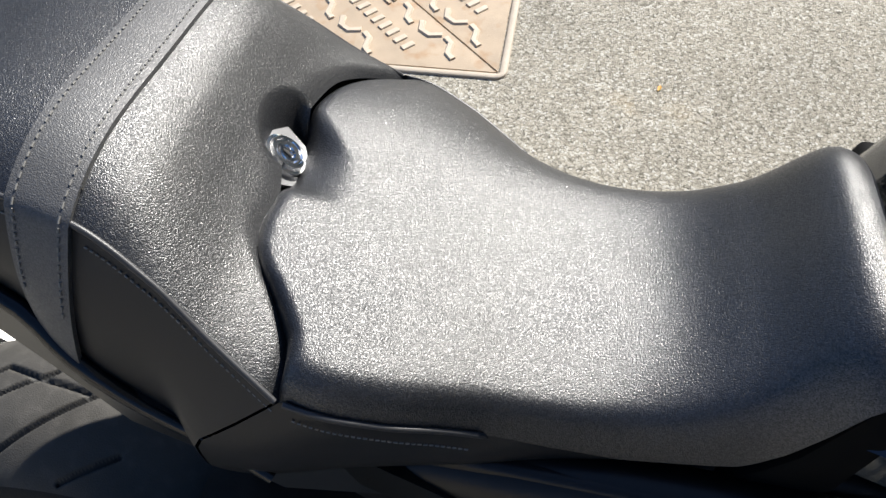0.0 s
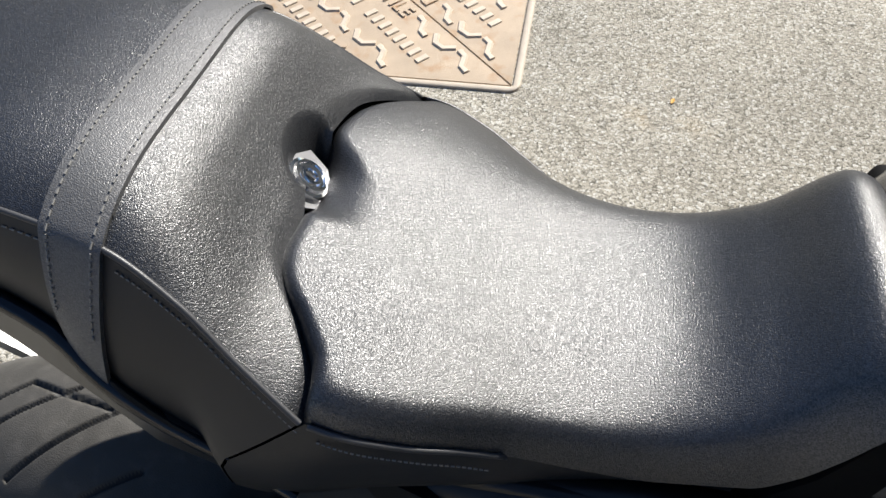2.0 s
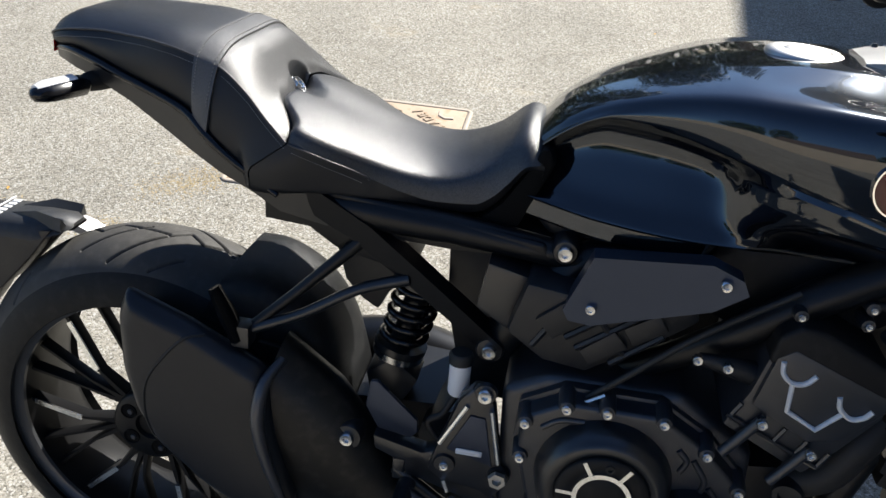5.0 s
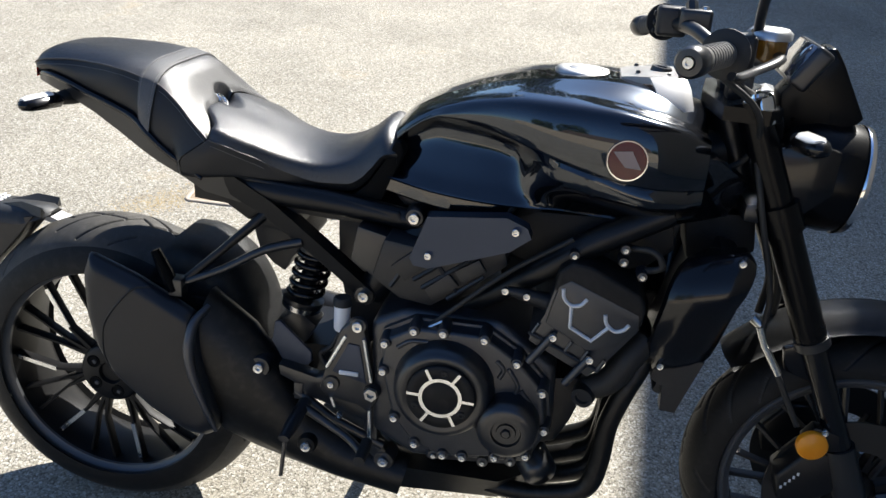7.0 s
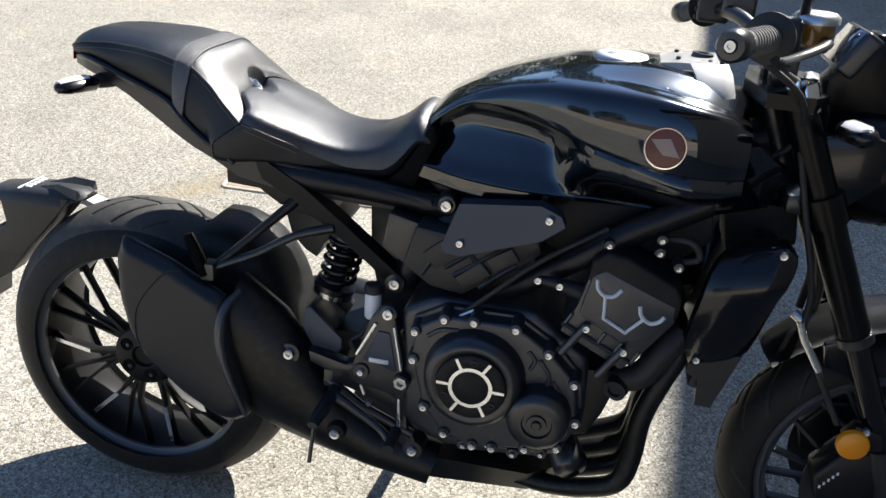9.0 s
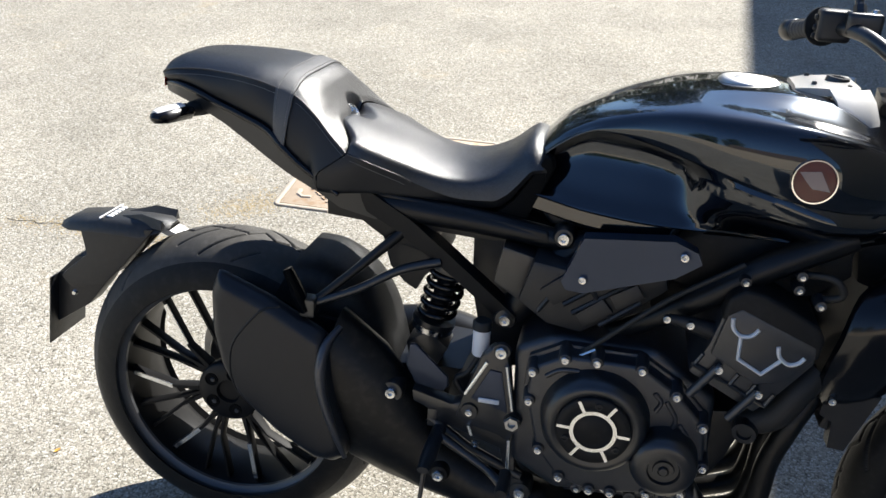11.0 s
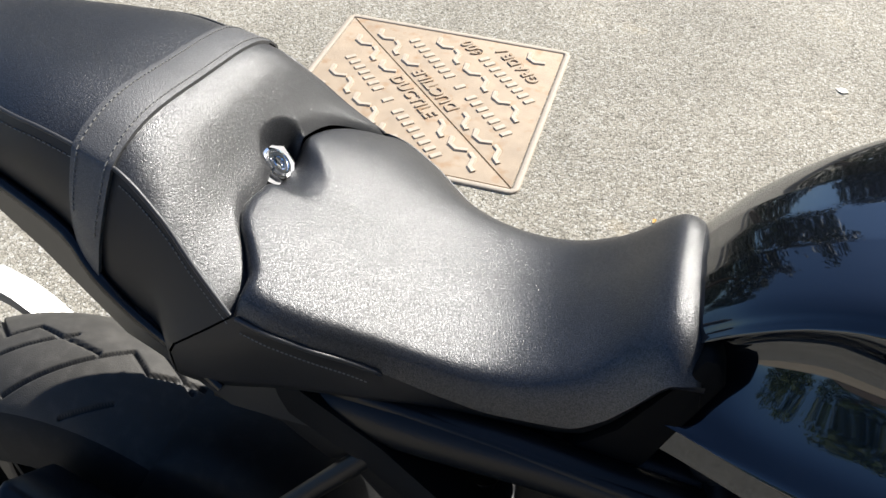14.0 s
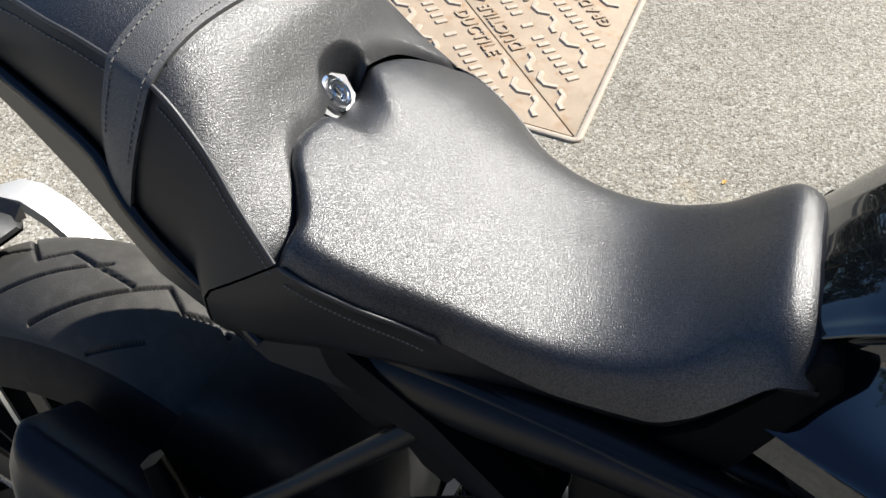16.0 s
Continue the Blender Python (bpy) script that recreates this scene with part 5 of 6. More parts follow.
for x, z in ((0.887, 0.620), (0.951, 0.588)):
    part("stud_tower", tube([(x, -0.222, z), (x - 0.022, -0.222, z - 0.034), (x - 0.036, -0.222, z - 0.055)], 0.007, 10, 1), "case", cyl)
    bolt(x, -0.231, z, "m", cyl)
for k in range(5):
    q = Vector((0.850, 0, 0.612)).lerp(Vector((0.965, 0, 0.560)), k / 4)
    part("fin", tube([(q.x, -0.2155, q.z), (q.x + 0.012, -0.2155, q.z + 0.024)], 0.0035, 6, 1), "case", cyl)
part("seam", tube([(0.846, -0.217, 0.618), (0.90, -0.217, 0.592), (0.965, -0.217, 0.562)], 0.003, 6), "satin", cyl)
for x, y, z in ((0.905, -0.205, 0.757), (1.016, -0.205, 0.735), (0.985, -0.19, 0.772), (0.985, -0.19, 0.750)):
    bolt(x, y, z, "s", engine)
    part("boss", lathe([(0.0001, 0.0), (0.008, 0.0), (0.01, -0.03)], (x, y + 0.001, z), 12), "case", engine)
part("coil_cap", tube([(0.870, -0.19, 0.665), (0.835, -0.20, 0.676), (0.802, -0.205, 0.683)], [0.016, 0.012, 0.007], 10, 1), "plastic", engine)
bolt(0.800, -0.212, 0.684, "m", engine)
bolt(0.836, -0.214, 0.680, "m", engine)
part("water_pipe", tube([(1.045, -0.16, 0.605), (1.02, -0.175, 0.575), (0.992, -0.18, 0.528), (0.952, -0.175, 0.502)], [0.024, 0.025, 0.024, 0.020], 12), "rubber", engine, "black coolant hose")
part("pipe_end", lathe([(0.0001, 0.012), (0.011, 0.012), (0.012, 0.018), (0.019, 0.018), (0.021, 0.0), (0.021, -0.03)], (0.954, -0.185, 0.500), 20, (-0.3, -1, -0.15)), "satin", engine)
part("breather_hose", tube([(0.99, -0.17, 0.77), (1.03, -0.19, 0.775), (1.045, -0.19, 0.75), (1.01, -0.18, 0.735)], 0.006, 8), "rubber", engine)

# ---- frame
frame_ob = part("frame_rail", tube([(0.66, -0.106, 0.742), (0.58, -0.110, 0.755), (0.48, -0.112, 0.766), (0.38, -0.114, 0.773), (0.25, -0.112, 0.785)], [0.018, 0.019, 0.021, 0.023, 0.018], 16, 6), "frame", bike, "satin black frame rail")
part("frame_rail", mirrored(tube([(0.66, -0.106, 0.742), (0.58, -0.110, 0.755), (0.48, -0.112, 0.766), (0.38, -0.114, 0.773), (0.25, -0.112, 0.785)], [0.018, 0.019, 0.021, 0.023, 0.018], 16, 6)), "frame", bike, "satin black frame rail")
for sg in (-1, 1):
    stay = []
    for x, z, w in ((0.245, 0.808, 0.016), (0.29, 0.786, 0.019), (0.36, 0.748, 0.018), (0.43, 0.697, 0.0155), (0.50, 0.643, 0.0145), (0.552, 0.600, 0.0155)):
        stay.append([(x + w * 0.62, -0.098, z + w * 0.78), (x + w * 0.62, -0.138, z + w * 0.78), (x - w * 0.62, -0.129, z - w * 0.78), (x - w * 0.62, -0.098, z - w * 0.78)])
    t = bevelled(loft(stay), 0.004, 2)
    part("frame_stay", t if sg < 0 else mirrored(t), "frame", bike, "satin black diagonal frame stay")
    t = tube([(0.55, -0.10, 0.60), (0.60, -0.11, 0.68), (0.66, -0.10, 0.745), (0.80, -0.10, 0.785), (1.0, -0.09, 0.87), (1.12, -0.05, 0.92)], [0.03, 0.028, 0.026, 0.026, 0.03, 0.035], 12)
    part("main_spar", t if sg < 0 else mirrored(t), "frame", bike, "satin black main frame spar")
    t = tube([(1.05, -0.155, 0.835), (0.94, -0.168, 0.775), (0.86, -0.168, 0.715), (0.78, -0.150, 0.650), (0.72, -0.12, 0.60)], [0.024, 0.024, 0.021, 0.018, 0.016], 14)
    part("engine_tube", t if sg < 0 else mirrored(t), "frame", bike, "satin black engine cradle tube")
part("junction", prism([(0.250, 0.803), (0.34, 0.800), (0.46, 0.786), (0.60, 0.768), (0.61, 0.742), (0.47, 0.752), (0.38, 0.757), (0.31, 0.775)], -0.128, -0.10, 0.006, 3), "frame", bike, "satin black subframe junction")
bolt(0.626, -0.131, 0.761, "l")
part("boss", lathe([(0.0001, 0.129), (0.015, 0.129), (0.018, 0.125), (0.020, 0.09)], (0.626, 0, 0.761), 20), "satin", bike)
bolt(0.544, -0.138, 0.604, "l")
part("boss", lathe([(0.0001, 0.136), (0.017, 0.136), (0.02, 0.13), (0.022, 0.09)], (0.544, 0, 0.604), 20), "satin", bike)
part("subframe_cover", bevelled(loft([[(x, y, z) for y, z in ((-w, z1 - 0.045), (-w * 1.02, z1 - 0.012), (-w * 0.9, z1), (w * 0.9, z1), (w * 1.02, z1 - 0.012), (w, z1 - 0.045))] for x, w, z1 in ((0.22, 0.115, 0.79), (0.30, 0.122, 0.788), (0.38, 0.112, 0.785), (0.47, 0.100, 0.775), (0.56, 0.092, 0.772), (0.64, 0.09, 0.765))]), 0.005), "frame", bike, "satin black subframe cover under the seat")
part("battery_box", prism([(0.531, 0.742), (0.590, 0.728), (0.566, 0.648), (0.520, 0.676)], -0.150, 0.12, 0.005), "satin", bike, "satin black box behind the side cover")
box_ = part("airbox", prism([(0.585, 0.735), (0.640, 0.728), (0.79, 0.745), (0.80, 0.715), (0.77, 0.690), (0.672, 0.620), (0.615, 0.628), (0.565, 0.662)], -0.178, 0.178, 0.008), "plastic", bike, "black ribbed airbox")
for a, b in (((0.655, 0.655), (0.735, 0.715)), ((0.640, 0.668), (0.718, 0.728)), ((0.665, 0.720), (0.715, 0.655)), ((0.600, 0.650), (0.63, 0.70)), ((0.70, 0.64), (0.76, 0.69))):
    part("rib", tube([(a[0], -0.179, a[1]), (b[0], -0.179, b[1])], 0.0045, 6, 1), "plastic", box_)
for poly in ([(0.625, 0.665), (0.665, 0.700), (0.64, 0.725), (0.60, 0.69)], [(0.675, 0.635), (0.72, 0.668), (0.70, 0.69), (0.66, 0.655)], [(0.725, 0.672), (0.765, 0.700), (0.75, 0.722), (0.71, 0.695)]):
    part("panel", prism(poly, -0.186, -0.176, 0.003), "plastic", box_)
side = bevelled(loft([[(x, y + o, z) for x, y, z in ((0.660, -0.199, 0.792), (0.792, -0.225, 0.815), (0.826, -0.238, 0.806), (0.834, -0.240, 0.790), (0.800, -0.232, 0.760), (0.668, -0.200, 0.701), (0.640, -0.193, 0.700), (0.632, -0.190, 0.712))] for o in (0, 0.03)]), 0.004, 3)
side_cover = part("side_cover", side, "cover", bike, "dark metallic side cover, tinted blue for the sky's reflection")
bolt(0.808, -0.2365, 0.797, "m", side_cover)
bolt(0.665, -0.201, 0.724, "m", side_cover)
part("cable", tube([(0.90, -0.196, 0.783), (0.80, -0.205, 0.714), (0.713, -0.205, 0.632), (0.66, -0.20, 0.580)], 0.0045, 8), "rubber", bike, "thin black cable")
part("cable", tube([(0.70, -0.212, 0.613), (0.68, -0.212, 0.60), (0.655, -0.214, 0.586)], 0.003, 6), "steel", bike)

part("battery_tray", prism([(0.46, 0.74), (0.62, 0.74), (0.66, 0.60), (0.60, 0.45), (0.50, 0.45), (0.465, 0.60)], -0.02, 0.10, 0.008), "plastic", bike, "black plastic battery tray")

# ---- shock absorber and reservoir
S0, S1 = Vector((0.392, -0.050, 0.485)), Vector((0.434, -0.042, 0.665))
shock = part("shock_absorber", tube([S0, S0.lerp(S1, 0.6), S1], 0.018, 14, 1), "satin", bike, "rear shock absorber with a black coil spring")
ax = (S1 - S0).normalized()
u_ = ax.orthogonal().normalized()
v_ = ax.cross(u_)
hel = [S0 + ax * (0.062 + 0.10 * t) + 0.032 * (math.cos(2 * math.pi * 5 * t) * u_ + math.sin(2 * math.pi * 5 * t) * v_) for t in np.linspace(0, 1, 91)]
part("coil_spring", tube(hel, 0.0058, 8, 1), "gloss", shock, "glossy black coil spring")
for q, r, mt in ((0.044, 0.039, "steel"), (0.056, 0.040, "satin"), (0.166, 0.036, "satin")):
    part("collar", lathe([(0.015, -0.005), (r, -0.005), (r, 0.005), (0.015, 0.005)], S0 + ax * q, 28, ax, True), mt, shock)
part("adjuster_nut", lathe([(0.016, -0.006), (0.026, -0.006), (0.026, 0.006), (0.016, 0.006)], S0 + ax * 0.026, 10, ax, True), "brushed", shock)
part("shock_link", prism([(0.36, 0.50), (0.40, 0.53), (0.44, 0.50), (0.42, 0.46), (0.37, 0.46)], -0.08, -0.02, 0.005), "satin", bike)
res = part("brake_reservoir", lathe([(0.0001, -0.032), (0.013, -0.032), (0.015, -0.028), (0.015, 0.022), (0.0001, 0.024)], (0.508, -0.146, 0.568), 24, (0, 0, 1)), "white_plastic", bike, "white plastic brake fluid reservoir")
part("cap", lathe([(0.0001, 0.034), (0.014, 0.034), (0.017, 0.030), (0.017, 0.018)], (0.508, -0.146, 0.568), 24, (0, 0, 1)), "rubber", res, "black cap")
part("hose", tube([(0.508, -0.145, 0.536), (0.49, -0.15, 0.50), (0.47, -0.15, 0.48), (0.50, -0.15, 0.44)], 0.005, 8), "rubber", res)

# ---- footrest hanger
hanger = part("footrest_hanger", prism([(0.516, 0.555), (0.533, 0.577), (0.556, 0.577), (0.565, 0.547), (0.581, 0.452), (0.59, 0.424), (0.57, 0.399), (0.554, 0.411), (0.499, 0.419), (0.48, 0.433), (0.489, 0.47)], -0.192, -0.168, 0.005, 2), "satin", bike, "satin black footrest hanger plate with bright inlays")
part("panel", prism([(0.533, 0.536), (0.554, 0.534), (0.569, 0.458), (0.505, 0.476)], -0.1955, -0.188, 0.002), "cover", hanger)
for a, b in (((0.528, 0.55), (0.495, 0.483)), ((0.561, 0.548), (0.577, 0.465)), ((0.576, 0.406), (0.579, 0.336)), ((0.504, 0.422), (0.511, 0.403))):
    part("inlay", tube([(a[0], -0.1945, a[1]), (b[0], -0.1945, b[1])], 0.0038, 8, 1), "inlay", hanger, "bright machined inlay")
part("badge", moved(block((-0.018, -0.0015, -0.0045), (0.018, 0.0015, 0.0045), 0.001, 1), pose(0.536, -0.197, 0.477, 0, 0, 0)), "decal", hanger, "small plain metal badge")
for x, z in ((0.55, 0.574), (0.504, 0.45), (0.579, 0.443)):
    part("boss", lathe([(0.0001, 0.197), (0.014, 0.197), (0.016, 0.19)], (x, 0, z), 20), "satin", hanger)
bolt(0.55, -0.199, 0.574, "l", hanger)
bolt(0.504, -0.199, 0.45, "m", hanger)
part("pivot", lathe([(0.0001, 0.199), (0.006, 0.199), (0.007, 0.206), (0.0125, 0.206), (0.014, 0.200)], (0.579, 0, 0.443), 6), "brushed", hanger, "bright hollow pivot bolt")
lower = part("lower_bracket", prism([(0.397, 0.463), (0.470, 0.446), (0.500, 0.462), (0.585, 0.430), (0.590, 0.330), (0.615, 0.30), (0.600, 0.272), (0.575, 0.30), (0.560, 0.37), (0.50, 0.39), (0.45, 0.405), (0.425, 0.43), (0.40, 0.44)], -0.176, -0.145, 0.005), "satin", bike, "satin black lower hanger bracket")
bolt(0.603, -0.179, 0.289, "l", lower)
part("boss", lathe([(0.0001, 0.177), (0.018, 0.177), (0.021, 0.172), (0.022, 0.14)], (0.603, 0, 0.289), 20), "satin", lower)
bolt(0.457, -0.192, 0.305, "l", bike)
part("boss", lathe([(0.0001, 0.190), (0.016, 0.190), (0.019, 0.185), (0.02, 0.14)], (0.457, 0, 0.305), 20), "pipe", bike)
bolt(0.360, -0.176, 0.449, "l", bike)
part("boss", lathe([(0.0001, 0.174), (0.019, 0.174), (0.022, 0.168), (0.024, 0.12)], (0.360, 0, 0.449), 20), "satin", bike)
bolt(0.517, -0.182, 0.376, "m", lower)
part("heel_guard", prism([(0.388, 0.545), (0.398, 0.548), (0.458, 0.492), (0.460, 0.474), (0.450, 0.462), (0.402, 0.470), (0.383, 0.505)], -0.168, -0.160, 0.003), "cover", bike, "dark heel guard plate")
part("brake_lever", tube([(0.455, -0.20, 0.395), (0.50, -0.205, 0.372), (0.545, -0.215, 0.352), (0.575, -0.24, 0.345)], [0.009, 0.008, 0.007, 0.008], 8), "satin", bike, "black rear brake lever")
part("lever_toe", tube([(0.578, -0.21, 0.347), (0.578, -0.27, 0.345)], 0.011, 10, 1), "rubber", bike)
footrest = part("footrest", tube([(0.452, -0.18, 0.395), (0.451, -0.26, 0.392), (0.450, -0.30, 0.390)], [0.013, 0.014, 0.010], 8, 1, 0.7), "satin", bike, "black rider footrest with feeler")
part("feeler", tube([(0.450, -0.290, 0.385), (0.449, -0.300, 0.350), (0.447, -0.305, 0.318)], 0.004, 8, 1), "satin", footrest)
part("link_rod", tube([(0.43, -0.17, 0.41), (0.50, -0.175, 0.365), (0.60, -0.17, 0.318)], 0.009, 8, 1), "satin", bike)
part("master_cylinder", tube([(0.515, -0.155, 0.42), (0.51, -0.155, 0.49)], 0.013, 12, 1), "satin", bike)
part("switch", block((0.428, -0.178, 0.395), (0.446, -0.166, 0.43), 0.003), "satin", bike)

# ---- pillion footrest hanger
peg = part("pillion_hanger", tube([(0.364, -0.118, 0.742), (0.345, -0.125, 0.722), (0.275, -0.150, 0.655), (0.215, -0.168, 0.600)], [0.0095, 0.0095, 0.008, 0.0075], 10, 1), "frame", bike, "satin black pillion footrest hanger")
part("brace", tube([(0.425, -0.128, 0.690), (0.36, -0.145, 0.672), (0.29, -0.160, 0.632), (0.218, -0.170, 0.600)], [0.009, 0.008, 0.0075, 0.0075], 10, 4), "satin", peg)
part("foot_clevis", block((0.195, -0.190, 0.578), (0.222, -0.160, 0.612), 0.005), "satin", peg)
part("footrest", tube([(0.204, -0.180, 0.588), (0.190, -0.182, 0.622), (0.170, -0.178, 0.660)], [0.016, 0.017, 0.012], 6, 1, 0.7), "fork", peg, "folded black pillion footrest")

# ---- fuel tank
TX = (0.545, 0.58, 0.60, 0.635, 0.66, 0.72, 0.79, 0.82, 0.86, 0.93, 1.00, 1.06, 1.09)
T_TOP = (0.868, 0.916, 0.936, 0.958, 0.970, 0.992, 1.011, 1.016, 1.021, 1.023, 1.016, 1.000, 0.985)
T_SH = (0.068, 0.080, 0.090, 0.106, 0.118, 0.148, 0.184, 0.197, 0.208, 0.217, 0.214, 0.195, 0.175)
T_SHZ = (0.856, 0.892, 0.912, 0.938, 0.952, 0.974, 0.988, 0.990, 0.990, 0.988, 0.975, 0.958, 0.945)
T_CR = (0.849, 0.884, 0.903, 0.929, 0.938, 0.939, 0.930, 0.923, 0.912, 0.896, 0.886, 0.882, 0.880)
T_REC = (0.054, 0.062, 0.068, 0.082, 0.090, 0.110, 0.132, 0.172, 0.202, 0.214, 0.218, 0.200, 0.175)
T_LOW = (0.090, 0.100, 0.107, 0.120, 0.129, 0.150, 0.166, 0.166, 0.160, 0.150, 0.144, 0.130, 0.115)
T_BOT = (0.806, 0.802, 0.800, 0.797, 0.796, 0.797, 0.800, 0.800, 0.800, 0.794, 0.792, 0.796, 0.80)


def tank_ring(x):
    """A flat top, a tight shoulder, an upright side, and under its crease the hollow for the knee with a lip below."""
    top, sh, shz, cr, rec, low, bot = (float(sm(x, TX, q)) for q in (T_TOP, T_SH, T_SHZ, T_CR, T_REC, T_LOW, T_BOT))
    d, side, sc = top - shz, shz - cr, float(sm(x, (0.80, 0.88, 0.96, 1.05), (0.0, 0.005, 0.012, 0.014)))
    upper = catmull([(0, -y, z) for y, z in ((0, top), (sh * 0.34, top - 0.07 * d), (sh * 0.44, top - 0.12 * d - 0.25 * sc), (sh * 0.66, top - 0.30 * d - sc), (sh * 0.84, top - 0.52 * d - 0.4 * sc), (sh * 0.94, top - 0.76 * d), (sh * 0.99, shz - 0.08 * side), (sh + 0.003, shz - 0.38 * side), (sh + 0.003, shz - 0.72 * side), (sh - 0.001, cr + 0.002))], 5)
    lip = [(sh - 0.004, cr - 0.002), (rec + 0.62 * (sh - rec), cr - 0.009), (rec + 0.22 * (sh - rec), cr - 0.016)]
    zf, zl = cr - 0.021, bot + 0.018
    field = catmull([(0, -y, zf + (zl - zf) * f) for y, f in ((rec + 0.12 * (sh - rec), 0), (rec + 0.08 * (low - rec), 0.2), (rec + 0.34 * (low - rec), 0.48), (rec + 0.70 * (low - rec), 0.78), (low + 0.004, 0.97))], 5)
    drop = float(sm(x, (0.55, 0.66, 0.74, 0.84, 1.0), (0.012, 0.012, 0.010, 0.007, 0.005)))
    tuck = 0.045 * float(sm(x, (0.55, 0.77, 0.86, 1.1), (0, 0, 1, 1)))
    foot = [(low + 0.005, zl), (low + 0.001 - 0.2 * tuck, zl - 0.004), (low + 0.003 - tuck, bot + 0.006 - drop), (low - 0.003 - tuck, bot + 0.001 - drop), (low - 0.060, bot - drop)]
    pts = [(p.y, p.z) for p in upper] + [(-y, z) for y, z in lip] + [(p.y, p.z) for p in field] + [(-y, z) for y, z in foot]
    half = [(x, y, z) for y, z in pts]
    return half[::-1] + [(x, -y, z) for _, y, z in half[1:]]


tank_rings = [tank_ring(x) for x in np.r_[np.linspace(0.545, 0.62, 14), np.linspace(0.63, 1.09, 50)]]
bm = loft(tank_rings, cyclic=False)
bm.faces.new([v for v in bm.verts][: len(tank_rings[0])])
tank = part("fuel_tank", bm, "paint", bike, "glossy black painted fuel tank", 33)
part("tank_underside", prism([(0.57, 0.806), (1.08, 0.806), (1.07, 0.76), (0.60, 0.77)], -0.10, 0.10, 0.01), "plastic", bike)
EMB = Vector((0.963, -0.2230, 0.929))
EN = Vector((0.03, -1, 0.10)).normalized()
emblem = part("tank_emblem", lathe([(0.0001, 0.002), (0.028, 0.0015), (0.030, -0.004)], EMB, 48, EN), "emblem", tank, "round red tank emblem with a pale wedge")
part("rim", lathe([(0.0285, 0.001), (0.0292, 0.0032), (0.0310, 0.0032), (0.0320, -0.004)], EMB, 48, EN, True), "chrome", emblem, "chrome rim")
part("wedge", moved(loft([[(x, y, z) for x, y in ((-0.022, 0.012), (0.006, 0.015), (0.022, -0.012), (-0.002, -0.010), (-0.012, 0.0))] for z in (0, 0.0012)]), look(EMB + EN * 0.0022, EMB)), "emblem_pale", emblem)
fc = Vector((0.885, 0.0, 1.0175))
part("filler_cap", lathe([(0.0001, 0.008), (0.026, 0.008), (0.029, 0.006), (0.032, 0.0075), (0.046, 0.006), (0.051, 0.002), (0.051, -0.012)], fc, 56, (0.03, 0, 1)), "brushed", tank, "bright round filler cap")
shield_rings = []
for x, z, w in ((0.945, 1.026, 0.044), (0.965, 1.030, 0.054), (1.000, 1.033, 0.062), (1.036, 1.034, 0.066)):
    shield_rings.append([(x, -w, z - 0.014), (x, -w * 0.95, z - 0.003), (x, -w * 0.7, z), (x, w * 0.7, z), (x, w * 0.95, z - 0.003), (x, w, z - 0.014)])
sh_bm = loft(shield_rings, cyclic=False)
bmesh.ops.solidify(sh_bm, geom=sh_bm.faces, thickness=0.004)
shield = part("tank_shield", sh_bm, "silver", tank, "brushed aluminium shield at the tank's front", 30)
for sg in (-1, 1):
    band = loft([[(x0, sg * y, z), (x1, sg * y, z + 0.002), (x1 + 0.016, sg * (y - 0.016), z + 0.002)] for x0, x1, y, z in ((0.990, 1.034, 0.064, 1.030), (1.000, 1.042, 0.084, 1.016), (1.008, 1.048, 0.104, 0.992), (1.014, 1.050, 0.116, 0.965))], cyclic=False)
    bmesh.ops.recalc_face_normals(band, faces=band.faces)
    bmesh.ops.solidify(band, geom=band.faces, thickness=0.005)
    part("side_band", band, "silver", shield, "brushed aluminium side band")
part("ignition_switch", lathe([(0.0001, 0.006), (0.009, 0.006), (0.010, 0.009), (0.017, 0.009), (0.019, 0.0)], (1.012, 0, 1.030), 28, (0.1, 0, 1)), "satin", tank)
for x, y in ((0.972, -0.036), (0.972, 0.036), (1.022, -0.044), (1.022, 0.044)):
    part("screw", lathe([(0.0001, 0.003), (0.003, 0.003), (0.004, 0.001), (0.004, -0.004)], (x, y, 1.032), 12, (0, 0, 1)), "satin", tank)
for sg in (-1, 1):
    p = bevelled(loft([[(x, sg * (y + o), z) for x, y, z in ((1.035, 0.200, 0.940), (1.105, 0.165, 0.930), (1.165, 0.120, 0.885), (1.150, 0.075, 0.812), (1.06, 0.118, 0.800), (0.99, 0.142, 0.802))] for o in (0, -0.05)]), 0.010, 3)
    part("tank_front_panel", p, "paint", tank, "glossy black panel under the tank's front")

part("throttle_body", prism([(0.76, 0.80), (1.06, 0.81), (1.07, 0.76), (1.02, 0.72), (0.86, 0.69), (0.78, 0.72)], -0.135, 0.135, 0.01), "matte", bike, "dark throttle bodies under the tank")

# ---- radiator and shrouds
rad = part("radiator", moved(block((-0.018, -0.15, -0.15), (0.018, 0.15, 0.13), 0.006), pose(1.128, 0, 0.64, 0, 16, 0)), "plastic", bike, "black radiator behind its side shrouds")
for k in range(24):
    part("cooling_fin", moved(block((0.0185, -0.146, -0.002), (0.020, 0.146, 0.002), 0), pose(1.128, 0, 0.64, 0, 16, 0) @ pose(0, 0, -0.145 + k * 0.0115)), "satin", rad)
